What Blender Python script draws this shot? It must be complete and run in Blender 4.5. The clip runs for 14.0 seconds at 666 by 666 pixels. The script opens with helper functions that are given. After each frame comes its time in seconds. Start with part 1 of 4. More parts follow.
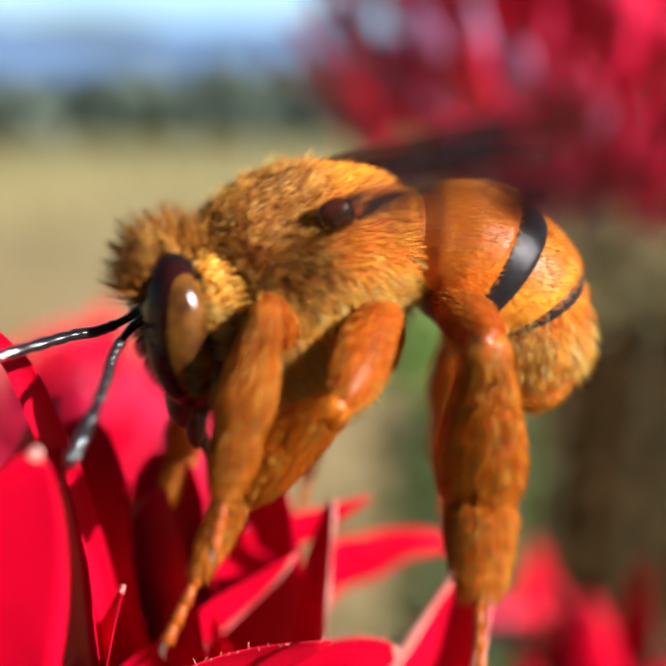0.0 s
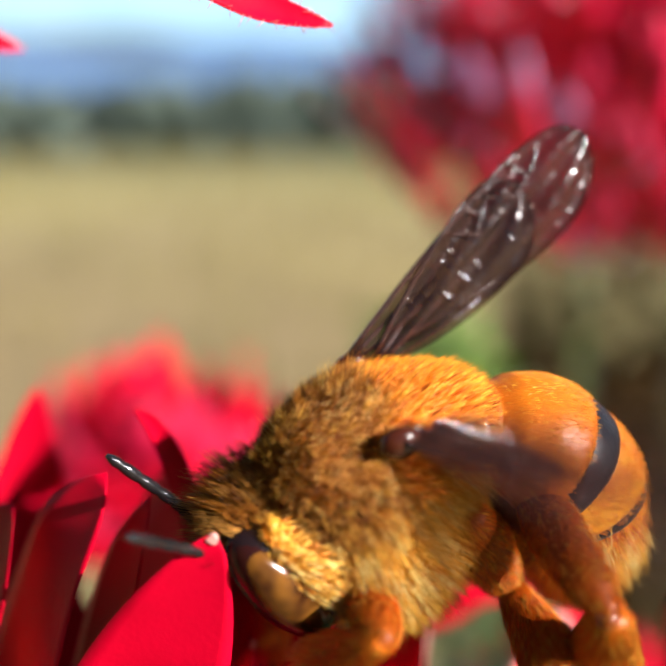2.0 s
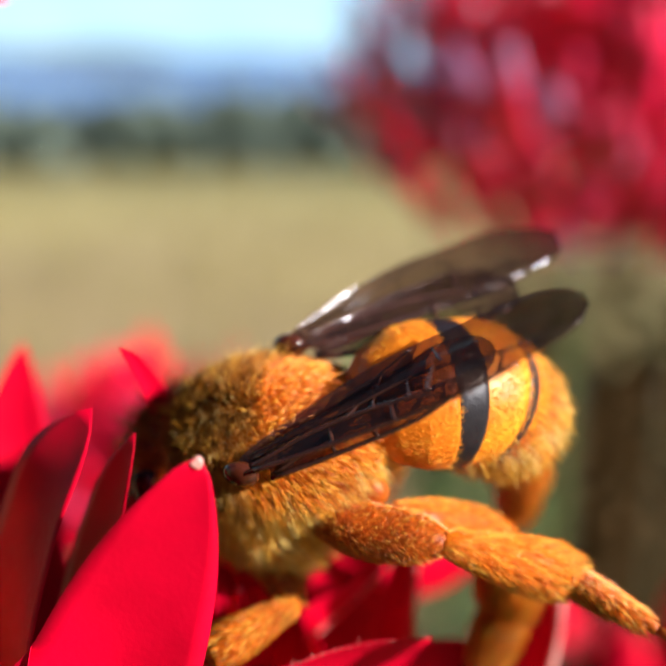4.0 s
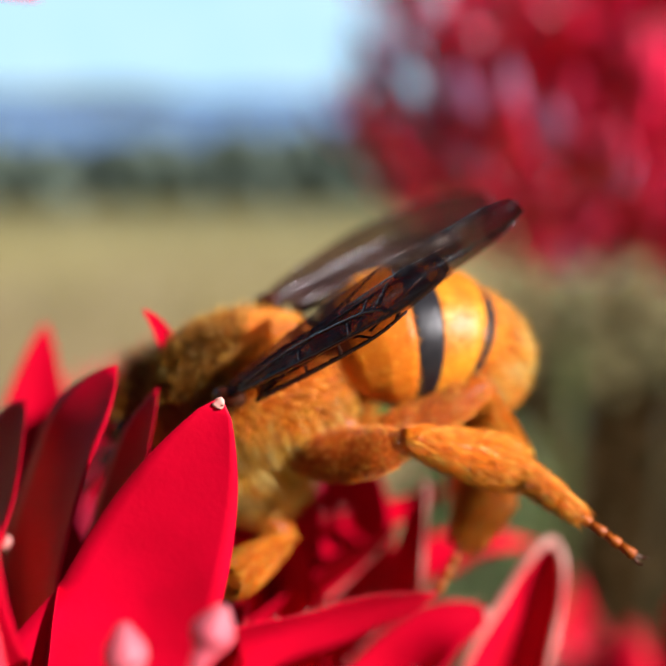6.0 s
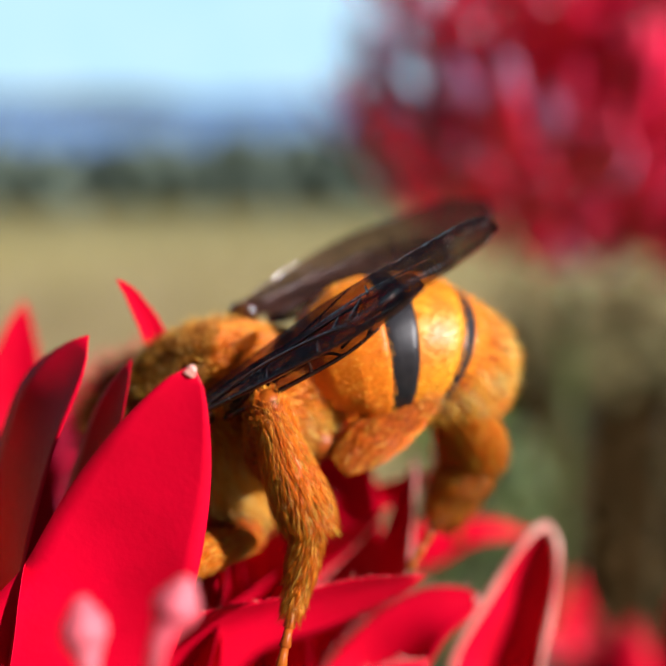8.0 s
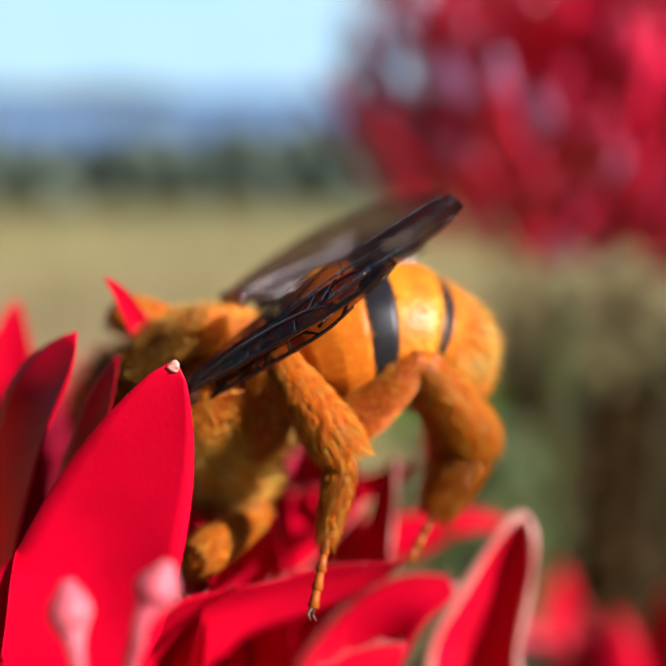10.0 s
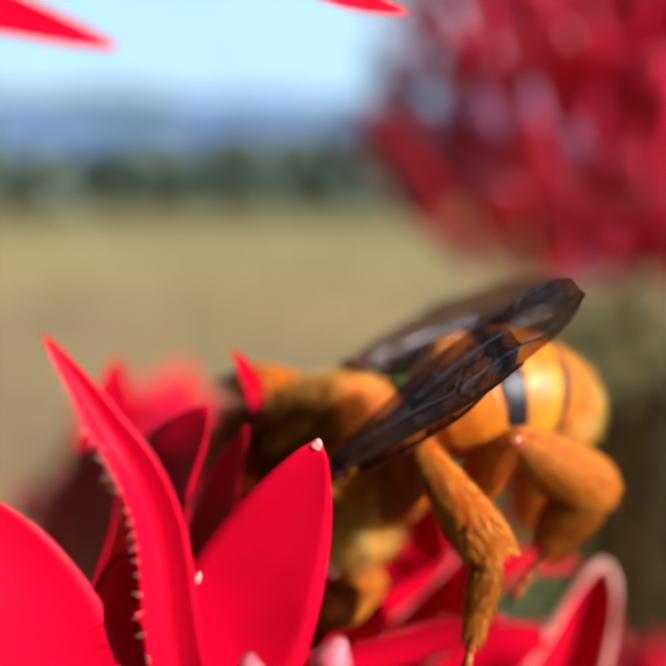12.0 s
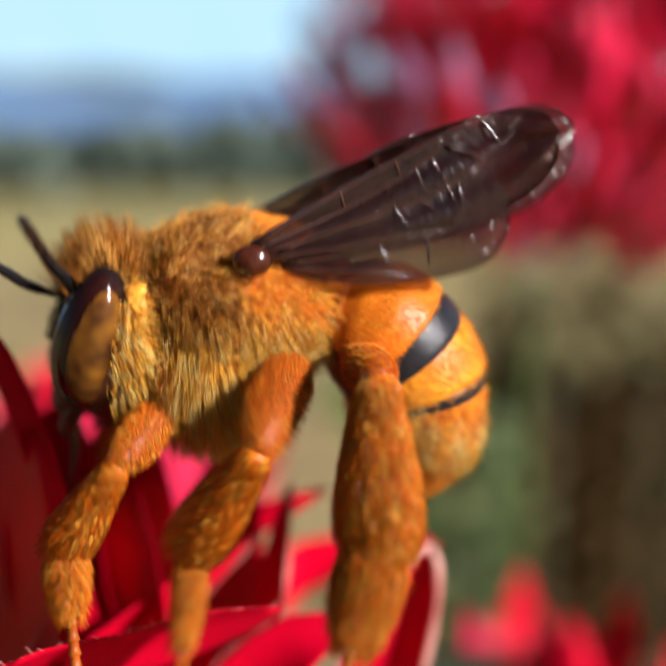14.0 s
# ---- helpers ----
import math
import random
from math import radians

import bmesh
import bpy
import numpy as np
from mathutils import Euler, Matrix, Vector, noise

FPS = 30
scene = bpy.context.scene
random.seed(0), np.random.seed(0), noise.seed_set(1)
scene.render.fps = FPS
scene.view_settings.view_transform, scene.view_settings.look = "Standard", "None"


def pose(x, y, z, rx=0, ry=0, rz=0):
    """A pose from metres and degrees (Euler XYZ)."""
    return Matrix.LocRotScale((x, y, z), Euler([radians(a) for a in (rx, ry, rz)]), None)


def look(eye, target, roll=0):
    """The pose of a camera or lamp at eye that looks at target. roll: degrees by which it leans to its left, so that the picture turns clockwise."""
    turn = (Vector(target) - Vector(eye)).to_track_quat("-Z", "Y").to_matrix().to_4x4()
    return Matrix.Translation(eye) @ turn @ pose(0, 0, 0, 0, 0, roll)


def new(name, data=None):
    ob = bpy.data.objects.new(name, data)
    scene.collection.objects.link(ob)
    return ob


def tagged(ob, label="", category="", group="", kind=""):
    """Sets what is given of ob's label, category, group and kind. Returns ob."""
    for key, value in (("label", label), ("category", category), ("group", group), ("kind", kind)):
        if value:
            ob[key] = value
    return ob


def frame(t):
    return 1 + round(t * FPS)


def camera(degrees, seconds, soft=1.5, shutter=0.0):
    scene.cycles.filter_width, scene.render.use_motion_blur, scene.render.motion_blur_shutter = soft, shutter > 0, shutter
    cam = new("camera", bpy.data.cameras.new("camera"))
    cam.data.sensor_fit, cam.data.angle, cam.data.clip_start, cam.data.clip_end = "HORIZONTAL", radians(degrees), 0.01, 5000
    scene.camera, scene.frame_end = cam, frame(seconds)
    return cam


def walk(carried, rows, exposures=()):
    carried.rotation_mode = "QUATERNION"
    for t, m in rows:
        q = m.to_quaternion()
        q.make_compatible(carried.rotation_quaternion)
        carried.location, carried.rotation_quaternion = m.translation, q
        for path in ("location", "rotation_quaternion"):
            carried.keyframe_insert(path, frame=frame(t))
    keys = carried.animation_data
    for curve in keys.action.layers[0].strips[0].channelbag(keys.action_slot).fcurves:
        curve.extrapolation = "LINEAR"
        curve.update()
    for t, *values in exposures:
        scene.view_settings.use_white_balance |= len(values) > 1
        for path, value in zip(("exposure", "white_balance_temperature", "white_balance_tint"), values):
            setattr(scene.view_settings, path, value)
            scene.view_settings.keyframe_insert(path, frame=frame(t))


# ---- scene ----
MM = 0.001
HEIGHT = 1.2          # height of the blossom over the meadow, metres


def W(x, y, z):
    """A point near the blossom, from millimetres."""
    return Vector((x * MM, y * MM, HEIGHT + z * MM))


# ---- camera ----
cam = camera(42, 14.0, shutter=0.6)
cam.data.dof.use_dof = True
cam.data.dof.focus_distance = 0.0286
cam.data.dof.aperture_fstop = 24.0
# seconds, place in millimetres, tilt and turn in degrees
CAMERA_WAY = [
    (0.0, 1.74, 4.44, 1.81, -15.33, -1.09),
    (0.5, 0.35, 3.50, 3.06, -14.61, 0.21),
    (1.0, -2.56, 2.55, 4.97, -14.53, 0.36),
    (1.5, -1.57, 2.18, 4.90, -14.49, 0.35),
    (2.0, -1.99, 1.79, 5.40, -14.51, 0.20),
    (2.5, -1.48, 1.48, 4.95, -14.49, 0.25),
    (3.0, -1.00, 2.40, 4.84, -14.13, 0.19),
    (3.5, -2.04, 1.58, 5.02, -14.33, -0.29),
    (4.0, -1.83, 1.21, 2.59, -13.49, -0.44),
    (6.5, -2.28, -1.47, 0.11, -10.96, -0.23),
    (7.0, -0.36, -0.42, -0.34, -10.98, -0.08),
    (7.5, -1.45, 0.02, -1.25, -10.76, -0.10),
    (10.0, -0.77, -1.33, -0.91, -11.18, -0.29),
    (10.5, 0.55, -0.02, -0.89, -11.18, -0.26),
    (11.0, -0.00, -0.00, -0.00, -11.27, -0.24),
    (11.5, -2.42, -1.41, 1.28, -11.00, -0.21),
    (12.0, -5.36, -2.98, 2.11, -10.84, -0.29),
    (12.5, -3.01, -3.44, 1.07, -11.15, -0.08),
    (13.0, -0.11, -2.18, 0.31, -11.28, -0.20),
    (13.5, 0.94, 0.36, 0.48, -11.26, -0.26),
    (14.0, 3.65, 1.22, 0.19, -12.04, -0.89),
]
walk(cam, [(t, pose(*W(x, y, z), 90 + tilt, 0, turn)) for t, x, y, z, tilt, turn in CAMERA_WAY],
     exposures=[(0, 0.40, 6100, 18), (4.0, 0.40, 6100, 18), (6.5, 0.12, 6100, 18), (13.0, 0.12, 6100, 18), (13.5, 0.04, 6100, 18), (14.0, 0.10, 6100, 18)])

# ---- world and sun ----
SUN_FROM = Vector((0.76, -0.46, 0.46)).normalized()
world = bpy.data.worlds.new("sky")
scene.world = world
world.use_nodes = True
wn = world.node_tree.nodes
sky = wn.new("ShaderNodeTexSky")
sky.sky_type = "NISHITA"
sky.sun_disc = False
sky.dust_density = 0.6
sky.sun_elevation = math.asin(SUN_FROM.z)
sky.sun_rotation = math.atan2(SUN_FROM.x, SUN_FROM.y)
wn["Background"].inputs["Strength"].default_value = 0.032
world.node_tree.links.new(sky.outputs["Color"], wn["Background"].inputs["Color"])
sun = new("sun", bpy.data.lights.new("sun", "SUN"))
sun.data.energy = 8.4
sun.data.angle = radians(0.5)
sun.data.color = (1.0, 0.95, 0.86)
sun.matrix_world = look(SUN_FROM * 10, (0, 0, 0))

# ---- materials ----


def material(name, base, rough=0.5, second=None, scale=4.0, bump=0.0, bump_scale=20.0, metallic=0.0, coat=0.0, sheen=0.0,
             translucent=0.0, specular=0.5, space="Object", island=0.0, piece=0.0, detail=4.0, stretch=(1, 1, 1), clear=0.0):
    """A surface with two scales of variation. scale counts per millimetre in object space."""
    m = bpy.data.materials.new(name)
    m.use_nodes = True
    n, l = m.node_tree.nodes, m.node_tree.links
    b = n["Principled BSDF"]
    b.inputs["Roughness"].default_value = rough
    b.inputs["Metallic"].default_value = metallic
    b.inputs["Coat Weight"].default_value = coat
    b.inputs["Coat Roughness"].default_value = 0.12
    b.inputs["Sheen Weight"].default_value = sheen
    b.inputs["Specular IOR Level"].default_value = specular
    at = n.new("ShaderNodeTexCoord")
    mp = n.new("ShaderNodeMapping")
    mp.inputs["Scale"].default_value = [1000 * s for s in stretch]
    l.new(at.outputs[space], mp.inputs["Vector"])
    big = n.new("ShaderNodeTexNoise")
    big.inputs["Scale"].default_value = scale
    big.inputs["Detail"].default_value = detail
    l.new(mp.outputs["Vector"], big.inputs["Vector"])
    ramp = n.new("ShaderNodeValToRGB")
    second = second or [c * 0.72 for c in base]
    ramp.color_ramp.elements[0].position, ramp.color_ramp.elements[1].position = 0.32, 0.68
    ramp.color_ramp.elements[0].color = (*second, 1)
    ramp.color_ramp.elements[1].color = (*base, 1)
    l.new(big.outputs["Fac"], ramp.inputs["Fac"])
    colour = ramp.outputs["Color"]
    for amount, kind, out in ((island, "ShaderNodeNewGeometry", "Random Per Island"), (piece, "ShaderNodeObjectInfo", "Random")):
        if amount:
            g = n.new(kind)
            r = n.new("ShaderNodeMapRange")
            r.inputs["To Min"].default_value, r.inputs["To Max"].default_value = 1 - amount, 1 + amount
            l.new(g.outputs[out], r.inputs["Value"])
            hs = n.new("ShaderNodeHueSaturation")
            l.new(colour, hs.inputs["Color"])
            l.new(r.outputs["Result"], hs.inputs["Value"])
            colour = hs.outputs["Color"]
    l.new(colour, b.inputs["Base Color"])
    fine = n.new("ShaderNodeTexNoise")
    fine.inputs["Scale"].default_value = bump_scale
    fine.inputs["Detail"].default_value = 3.0
    l.new(mp.outputs["Vector"], fine.inputs["Vector"])
    rr = n.new("ShaderNodeMapRange")
    rr.inputs["To Min"].default_value, rr.inputs["To Max"].default_value = max(rough - 0.1, 0.03), min(rough + 0.12, 1)
    l.new(fine.outputs["Fac"], rr.inputs["Value"])
    l.new(rr.outputs["Result"], b.inputs["Roughness"])
    if bump:
        bp = n.new("ShaderNodeBump")
        bp.inputs["Strength"].default_value = 0.6
        bp.inputs["Distance"].default_value = bump * MM
        l.new(fine.outputs["Fac"], bp.inputs["Height"])
        l.new(bp.outputs["Normal"], b.inputs["Normal"])
    last = b.outputs["BSDF"]
    out = n["Material Output"]
    if translucent:
        tr = n.new("ShaderNodeBsdfTranslucent")
        l.new(colour, tr.inputs["Color"])
        mix = n.new("ShaderNodeMixShader")
        mix.inputs["Fac"].default_value = translucent
        l.new(last, mix.inputs[1])
        l.new(tr.outputs["BSDF"], mix.inputs[2])
        last = mix.outputs["Shader"]
    if clear:
        tp = n.new("ShaderNodeBsdfTransparent")
        tp.inputs["Color"].default_value = (0.77, 0.68, 0.62, 1)
        mix = n.new("ShaderNodeMixShader")
        mix.inputs["Fac"].default_value = clear
        l.new(last, mix.inputs[1])
        l.new(tp.outputs["BSDF"], mix.inputs[2])
        last = mix.outputs["Shader"]
    l.new(last, out.inputs["Surface"])
    return m


RED = material("red_petal", (0.66, 0.0006, 0.022), 0.46, (0.48, 0.0006, 0.014), 0.25, 0.02, 4.0, translucent=0.01, piece=0.12, specular=0.10)
PINK = material("pale_pink", (0.75, 0.22, 0.25), 0.5, (0.62, 0.06, 0.10), 0.3, 0.03, 5.0, translucent=0.2)
RIM = material("pale_rim", (0.80, 0.42, 0.34), 0.45, (0.72, 0.20, 0.18), 0.5, 0.02, 6.0, translucent=0.2)
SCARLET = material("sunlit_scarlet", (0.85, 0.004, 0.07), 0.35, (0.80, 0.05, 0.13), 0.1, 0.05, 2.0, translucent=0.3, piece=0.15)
# Lilac stands in for the sky's reflection on glossy crimson petals.
SKY_SHEEN = material("lilac_sheen_petal", (0.66, 0.46, 0.74), 0.30, (0.62, 0.14, 0.32), 0.1, 0.05, 2.0, translucent=0.4, piece=0.1)
STEM = material("green_stem", (0.06, 0.08, 0.025), 0.6, (0.08, 0.05, 0.025), 0.2, 0.05, 3.0)
LEAF = material("green_leaf", (0.09, 0.14, 0.03), 0.5, (0.05, 0.08, 0.02), 0.1, 0.05, 2.0, translucent=0.2, piece=0.3)
DRY = material("dry_leaf", (0.082, 0.048, 0.019), 0.9, (0.062, 0.036, 0.014), 0.08, 0.1, 1.0, translucent=0.1, island=0.12, specular=0.0)
FRESH = material("fresh_leaf", (0.17, 0.30, 0.04), 0.5, (0.11, 0.20, 0.03), 0.1, 0.05, 2.0, translucent=0.25, island=0.25)
OLIVE = material("olive_leaf", (0.20, 0.17, 0.06), 0.7, (0.13, 0.12, 0.04), 0.1, 0.05, 2.0, translucent=0.2, island=0.2)
GRASS = material("dry_grass", (0.43, 0.365, 0.125), 0.9, (0.29, 0.24, 0.10), 0.00024, 0.0, 0.02, detail=6.0)


def zone_meadow(m):
    """Browner near by, yellow in the middle, darker and greener towards the trees."""
    n, l = m.node_tree.nodes, m.node_tree.links
    at = n.new("ShaderNodeTexCoord")
    axes = n.new("ShaderNodeSeparateXYZ")
    l.new(at.outputs["Object"], axes.inputs["Vector"])
    sway = n.new("ShaderNodeTexNoise")
    sway.inputs["Scale"].default_value = 0.25
    add = n.new("ShaderNodeMath")
    add.operation = "MULTIPLY_ADD"
    add.inputs[1].default_value = 8.0
    l.new(at.outputs["Object"], sway.inputs["Vector"])
    l.new(sway.outputs["Fac"], add.inputs[0])
    l.new(axes.outputs["Y"], add.inputs[2])
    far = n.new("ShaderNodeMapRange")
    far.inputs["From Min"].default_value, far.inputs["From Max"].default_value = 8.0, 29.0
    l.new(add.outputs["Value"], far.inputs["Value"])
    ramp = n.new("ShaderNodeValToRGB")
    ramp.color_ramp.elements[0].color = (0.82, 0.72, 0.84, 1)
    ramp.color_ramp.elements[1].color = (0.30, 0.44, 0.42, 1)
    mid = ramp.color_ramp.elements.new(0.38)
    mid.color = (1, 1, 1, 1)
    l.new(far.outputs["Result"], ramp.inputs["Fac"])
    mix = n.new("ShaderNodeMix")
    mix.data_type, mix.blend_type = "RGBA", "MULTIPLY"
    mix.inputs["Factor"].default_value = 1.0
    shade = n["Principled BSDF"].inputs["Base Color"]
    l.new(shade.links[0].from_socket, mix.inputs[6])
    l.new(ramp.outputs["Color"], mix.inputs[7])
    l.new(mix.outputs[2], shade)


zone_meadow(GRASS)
# Tree green is lifted and cooled to carry the far haze.
TREES = material("hazed_tree_green", (0.076, 0.106, 0.080), 0.9, (0.066, 0.092, 0.070), 0.001, 0.0, 0.01)
# The blue of distant haze is put into the hills' own colour.
HILLS = material("haze_blue_hills", (0.12, 0.23, 0.42), 1.0, (0.09, 0.18, 0.34), 0.00002, 0.0, 0.001)

CUTICLE = material("orange_cuticle", (0.66, 0.175, 0.004), 0.36, (0.54, 0.125, 0.003), 0.9, 0.02, 14.0, specular=0.35)
AMBER = material("amber_cuticle", (0.42, 0.095, 0.004), 0.42, (0.24, 0.045, 0.003), 0.8, 0.03, 12.0, specular=0.3)
YELLOW = material("golden_cuticle", (0.82, 0.36, 0.008), 0.44, (0.60, 0.17, 0.005), 0.9, 0.02, 14.0)
BLACK = material("black_cuticle", (0.010, 0.010, 0.013), 0.30, (0.018, 0.016, 0.018), 2.0, 0.03, 16.0, specular=0.3)
CHEEK = material("golden_cheek", (0.80, 0.42, 0.05), 0.6, (0.66, 0.28, 0.02), 1.2, 0.03, 10.0, specular=0.1)
SHIELD = material("glossy_shield", (0.075, 0.016, 0.006), 0.16, (0.04, 0.009, 0.004), 1.5, 0.02, 8.0, specular=0.6)
BROWN = material("dark_brown_cuticle", (0.10, 0.03, 0.010), 0.45, (0.05, 0.015, 0.006), 1.5, 0.03, 10.0)
JET = material("glossy_black", (0.008, 0.008, 0.009), 0.16, (0.014, 0.012, 0.012), 2.0, 0.02, 10.0, specular=0.8)
FELT = material("orange_skin", (0.56, 0.15, 0.008), 0.7, (0.40, 0.10, 0.006), 1.2, 0.03, 8.0, specular=0.1)
CREAM = material("golden_skin", (0.72, 0.34, 0.04), 0.7, (0.60, 0.24, 0.02), 1.2, 0.03, 8.0, specular=0.1)
SKIN = material("brown_skin", (0.17, 0.046, 0.006), 0.6, (0.09, 0.024, 0.004), 1.2, 0.03, 8.0)
EYE = material("eye_facets", (0.028, 0.006, 0.004), 0.12, (0.012, 0.003, 0.003), 0.6, 0.003, 40.0, specular=0.3)
EYE_CORE = material("eye_centre", (0.19, 0.075, 0.009), 0.13, (0.05, 0.017, 0.005), 1.3, 0.004, 40.0, specular=0.3, detail=1.0)
EYE_RIM = material("eye_rim", (0.012, 0.006, 0.006), 0.15, None, 2.0, 0.0, 10.0, specular=0.4)
def coat(name, usual, pale, deep, rough=0.36, specular=0.35):
    """Three colours of one coat of hair."""
    return [material(name + tone, c, rough, [v * 0.7 for v in c], 0.6, translucent=0.15, island=0.25, specular=specular)
            for tone, c in (("_hair", usual), ("_pale_hair", pale), ("_deep_hair", deep))]


FUR = coat("orange", (0.92, 0.28, 0.007), (0.98, 0.45, 0.03), (0.60, 0.12, 0.004))
SHORT = [FUR[0], FUR[1], FUR[0]]
LEG_FUR = coat("leg", (0.95, 0.25, 0.005), (0.98, 0.48, 0.05), (0.84, 0.18, 0.004), 0.30, 0.5)
GOLD = coat("golden", (0.97, 0.52, 0.06), (0.98, 0.70, 0.20), (0.74, 0.26, 0.015))
UMBER = coat("umber", (0.42, 0.145, 0.012), (0.66, 0.31, 0.055), (0.19, 0.057, 0.006), 0.42, 0.2)
SOOT = coat("dark", (0.06, 0.03, 0.012), (0.10, 0.05, 0.02), (0.03, 0.015, 0.008), 0.5)
KNEE = material("glossy_knee", (0.30, 0.07, 0.004), 0.10, (0.20, 0.04, 0.003), 1.0, 0.0, 8.0, specular=1.0)
WING = material("smoky_wing", (0.045, 0.020, 0.015), 0.17, (0.018, 0.010, 0.012), 0.35, 0.16, 1.6, clear=0.65, specular=1.0)
VEIN = material("wing_vein", (0.06, 0.018, 0.010), 0.22, (0.03, 0.012, 0.008), 1.0, 0.03, 5.0, specular=1.0)


# ---- shapes ----
def mesh(name, verts, faces, mat, parent=None, label="", smooth=True):
    """One mesh object; vertices in millimetres of the parent's space."""
    me = bpy.data.meshes.new(name)
    me.from_pydata([tuple(float(c) * MM for c in v) for v in verts], [], faces)
    me.materials.append(mat)
    me.polygons.foreach_set("use_smooth", [smooth] * len(me.polygons))
    me.update()
    ob = new(name, me)
    ob.parent = parent
    if label:
        tagged(ob, label)
    return ob


def bend(points, n):
    """n points evenly along a smooth curve through the given ones."""
    p = [np.array(q, float) for q in points]
    p = [2 * p[0] - p[1]] + p + [2 * p[-1] - p[-2]]
    out = []
    for k in range(n):
        s = k / (n - 1) * (len(p) - 3)
        i = min(int(s), len(p) - 4)
        u = s - i
        a, b, c, d = p[i:i + 4]
        out.append(0.5 * (2 * b + (c - a) * u + (2 * a - 5 * b + 4 * c - d) * u * u + (3 * b - a - 3 * c + d) * u ** 3))
    return np.array(out)


def unit(v):
    v = np.array(v, float)
    return v / max(np.linalg.norm(v), 1e-9)


def loft(spine, wide, high, up=(0, 0, 1), around=16, lump=0.0, seed=0):
    """A closed tube of oval sections along the spine."""
    rng = np.random.RandomState(seed)
    spine = np.array(spine, float)
    n = len(spine)
    verts, faces = [], []
    for i in range(n):
        ahead = unit(spine[min(i + 1, n - 1)] - spine[max(i - 1, 0)])
        side = unit(np.cross(up, ahead))
        top = np.cross(ahead, side)
        for k in range(around):
            a = 2 * math.pi * k / around
            f = 1 + lump * rng.uniform(-1, 1)
            verts.append(spine[i] + f * (wide[i] * math.cos(a) * side + high[i] * math.sin(a) * top))
    for i in range(n - 1):
        for k in range(around):
            k2 = (k + 1) % around
            faces.append((i * around + k, i * around + k2, (i + 1) * around + k2, (i + 1) * around + k))
    faces.append(tuple(range(around))[::-1])
    faces.append(tuple((n - 1) * around + k for k in range(around)))
    return verts, faces


def ball(centre, radii, around=28, rows=18, shape=None):
    """An ovoid; shape(v) may move each unit-sphere point."""
    verts, faces = [], []
    for i in range(rows + 1):
        b = math.pi * i / rows
        for k in range(around):
            a = 2 * math.pi * k / around
            v = np.array((math.sin(b) * math.cos(a), math.sin(b) * math.sin(a), math.cos(b)))
            if shape:
                v = shape(v)
            verts.append(np.array(centre) + v * np.array(radii))
    for i in range(rows):
        for k in range(around):
            k2 = (k + 1) % around
            faces.append((i * around + k, (i + 1) * around + k, (i + 1) * around + k2, i * around + k2))
    return verts, faces


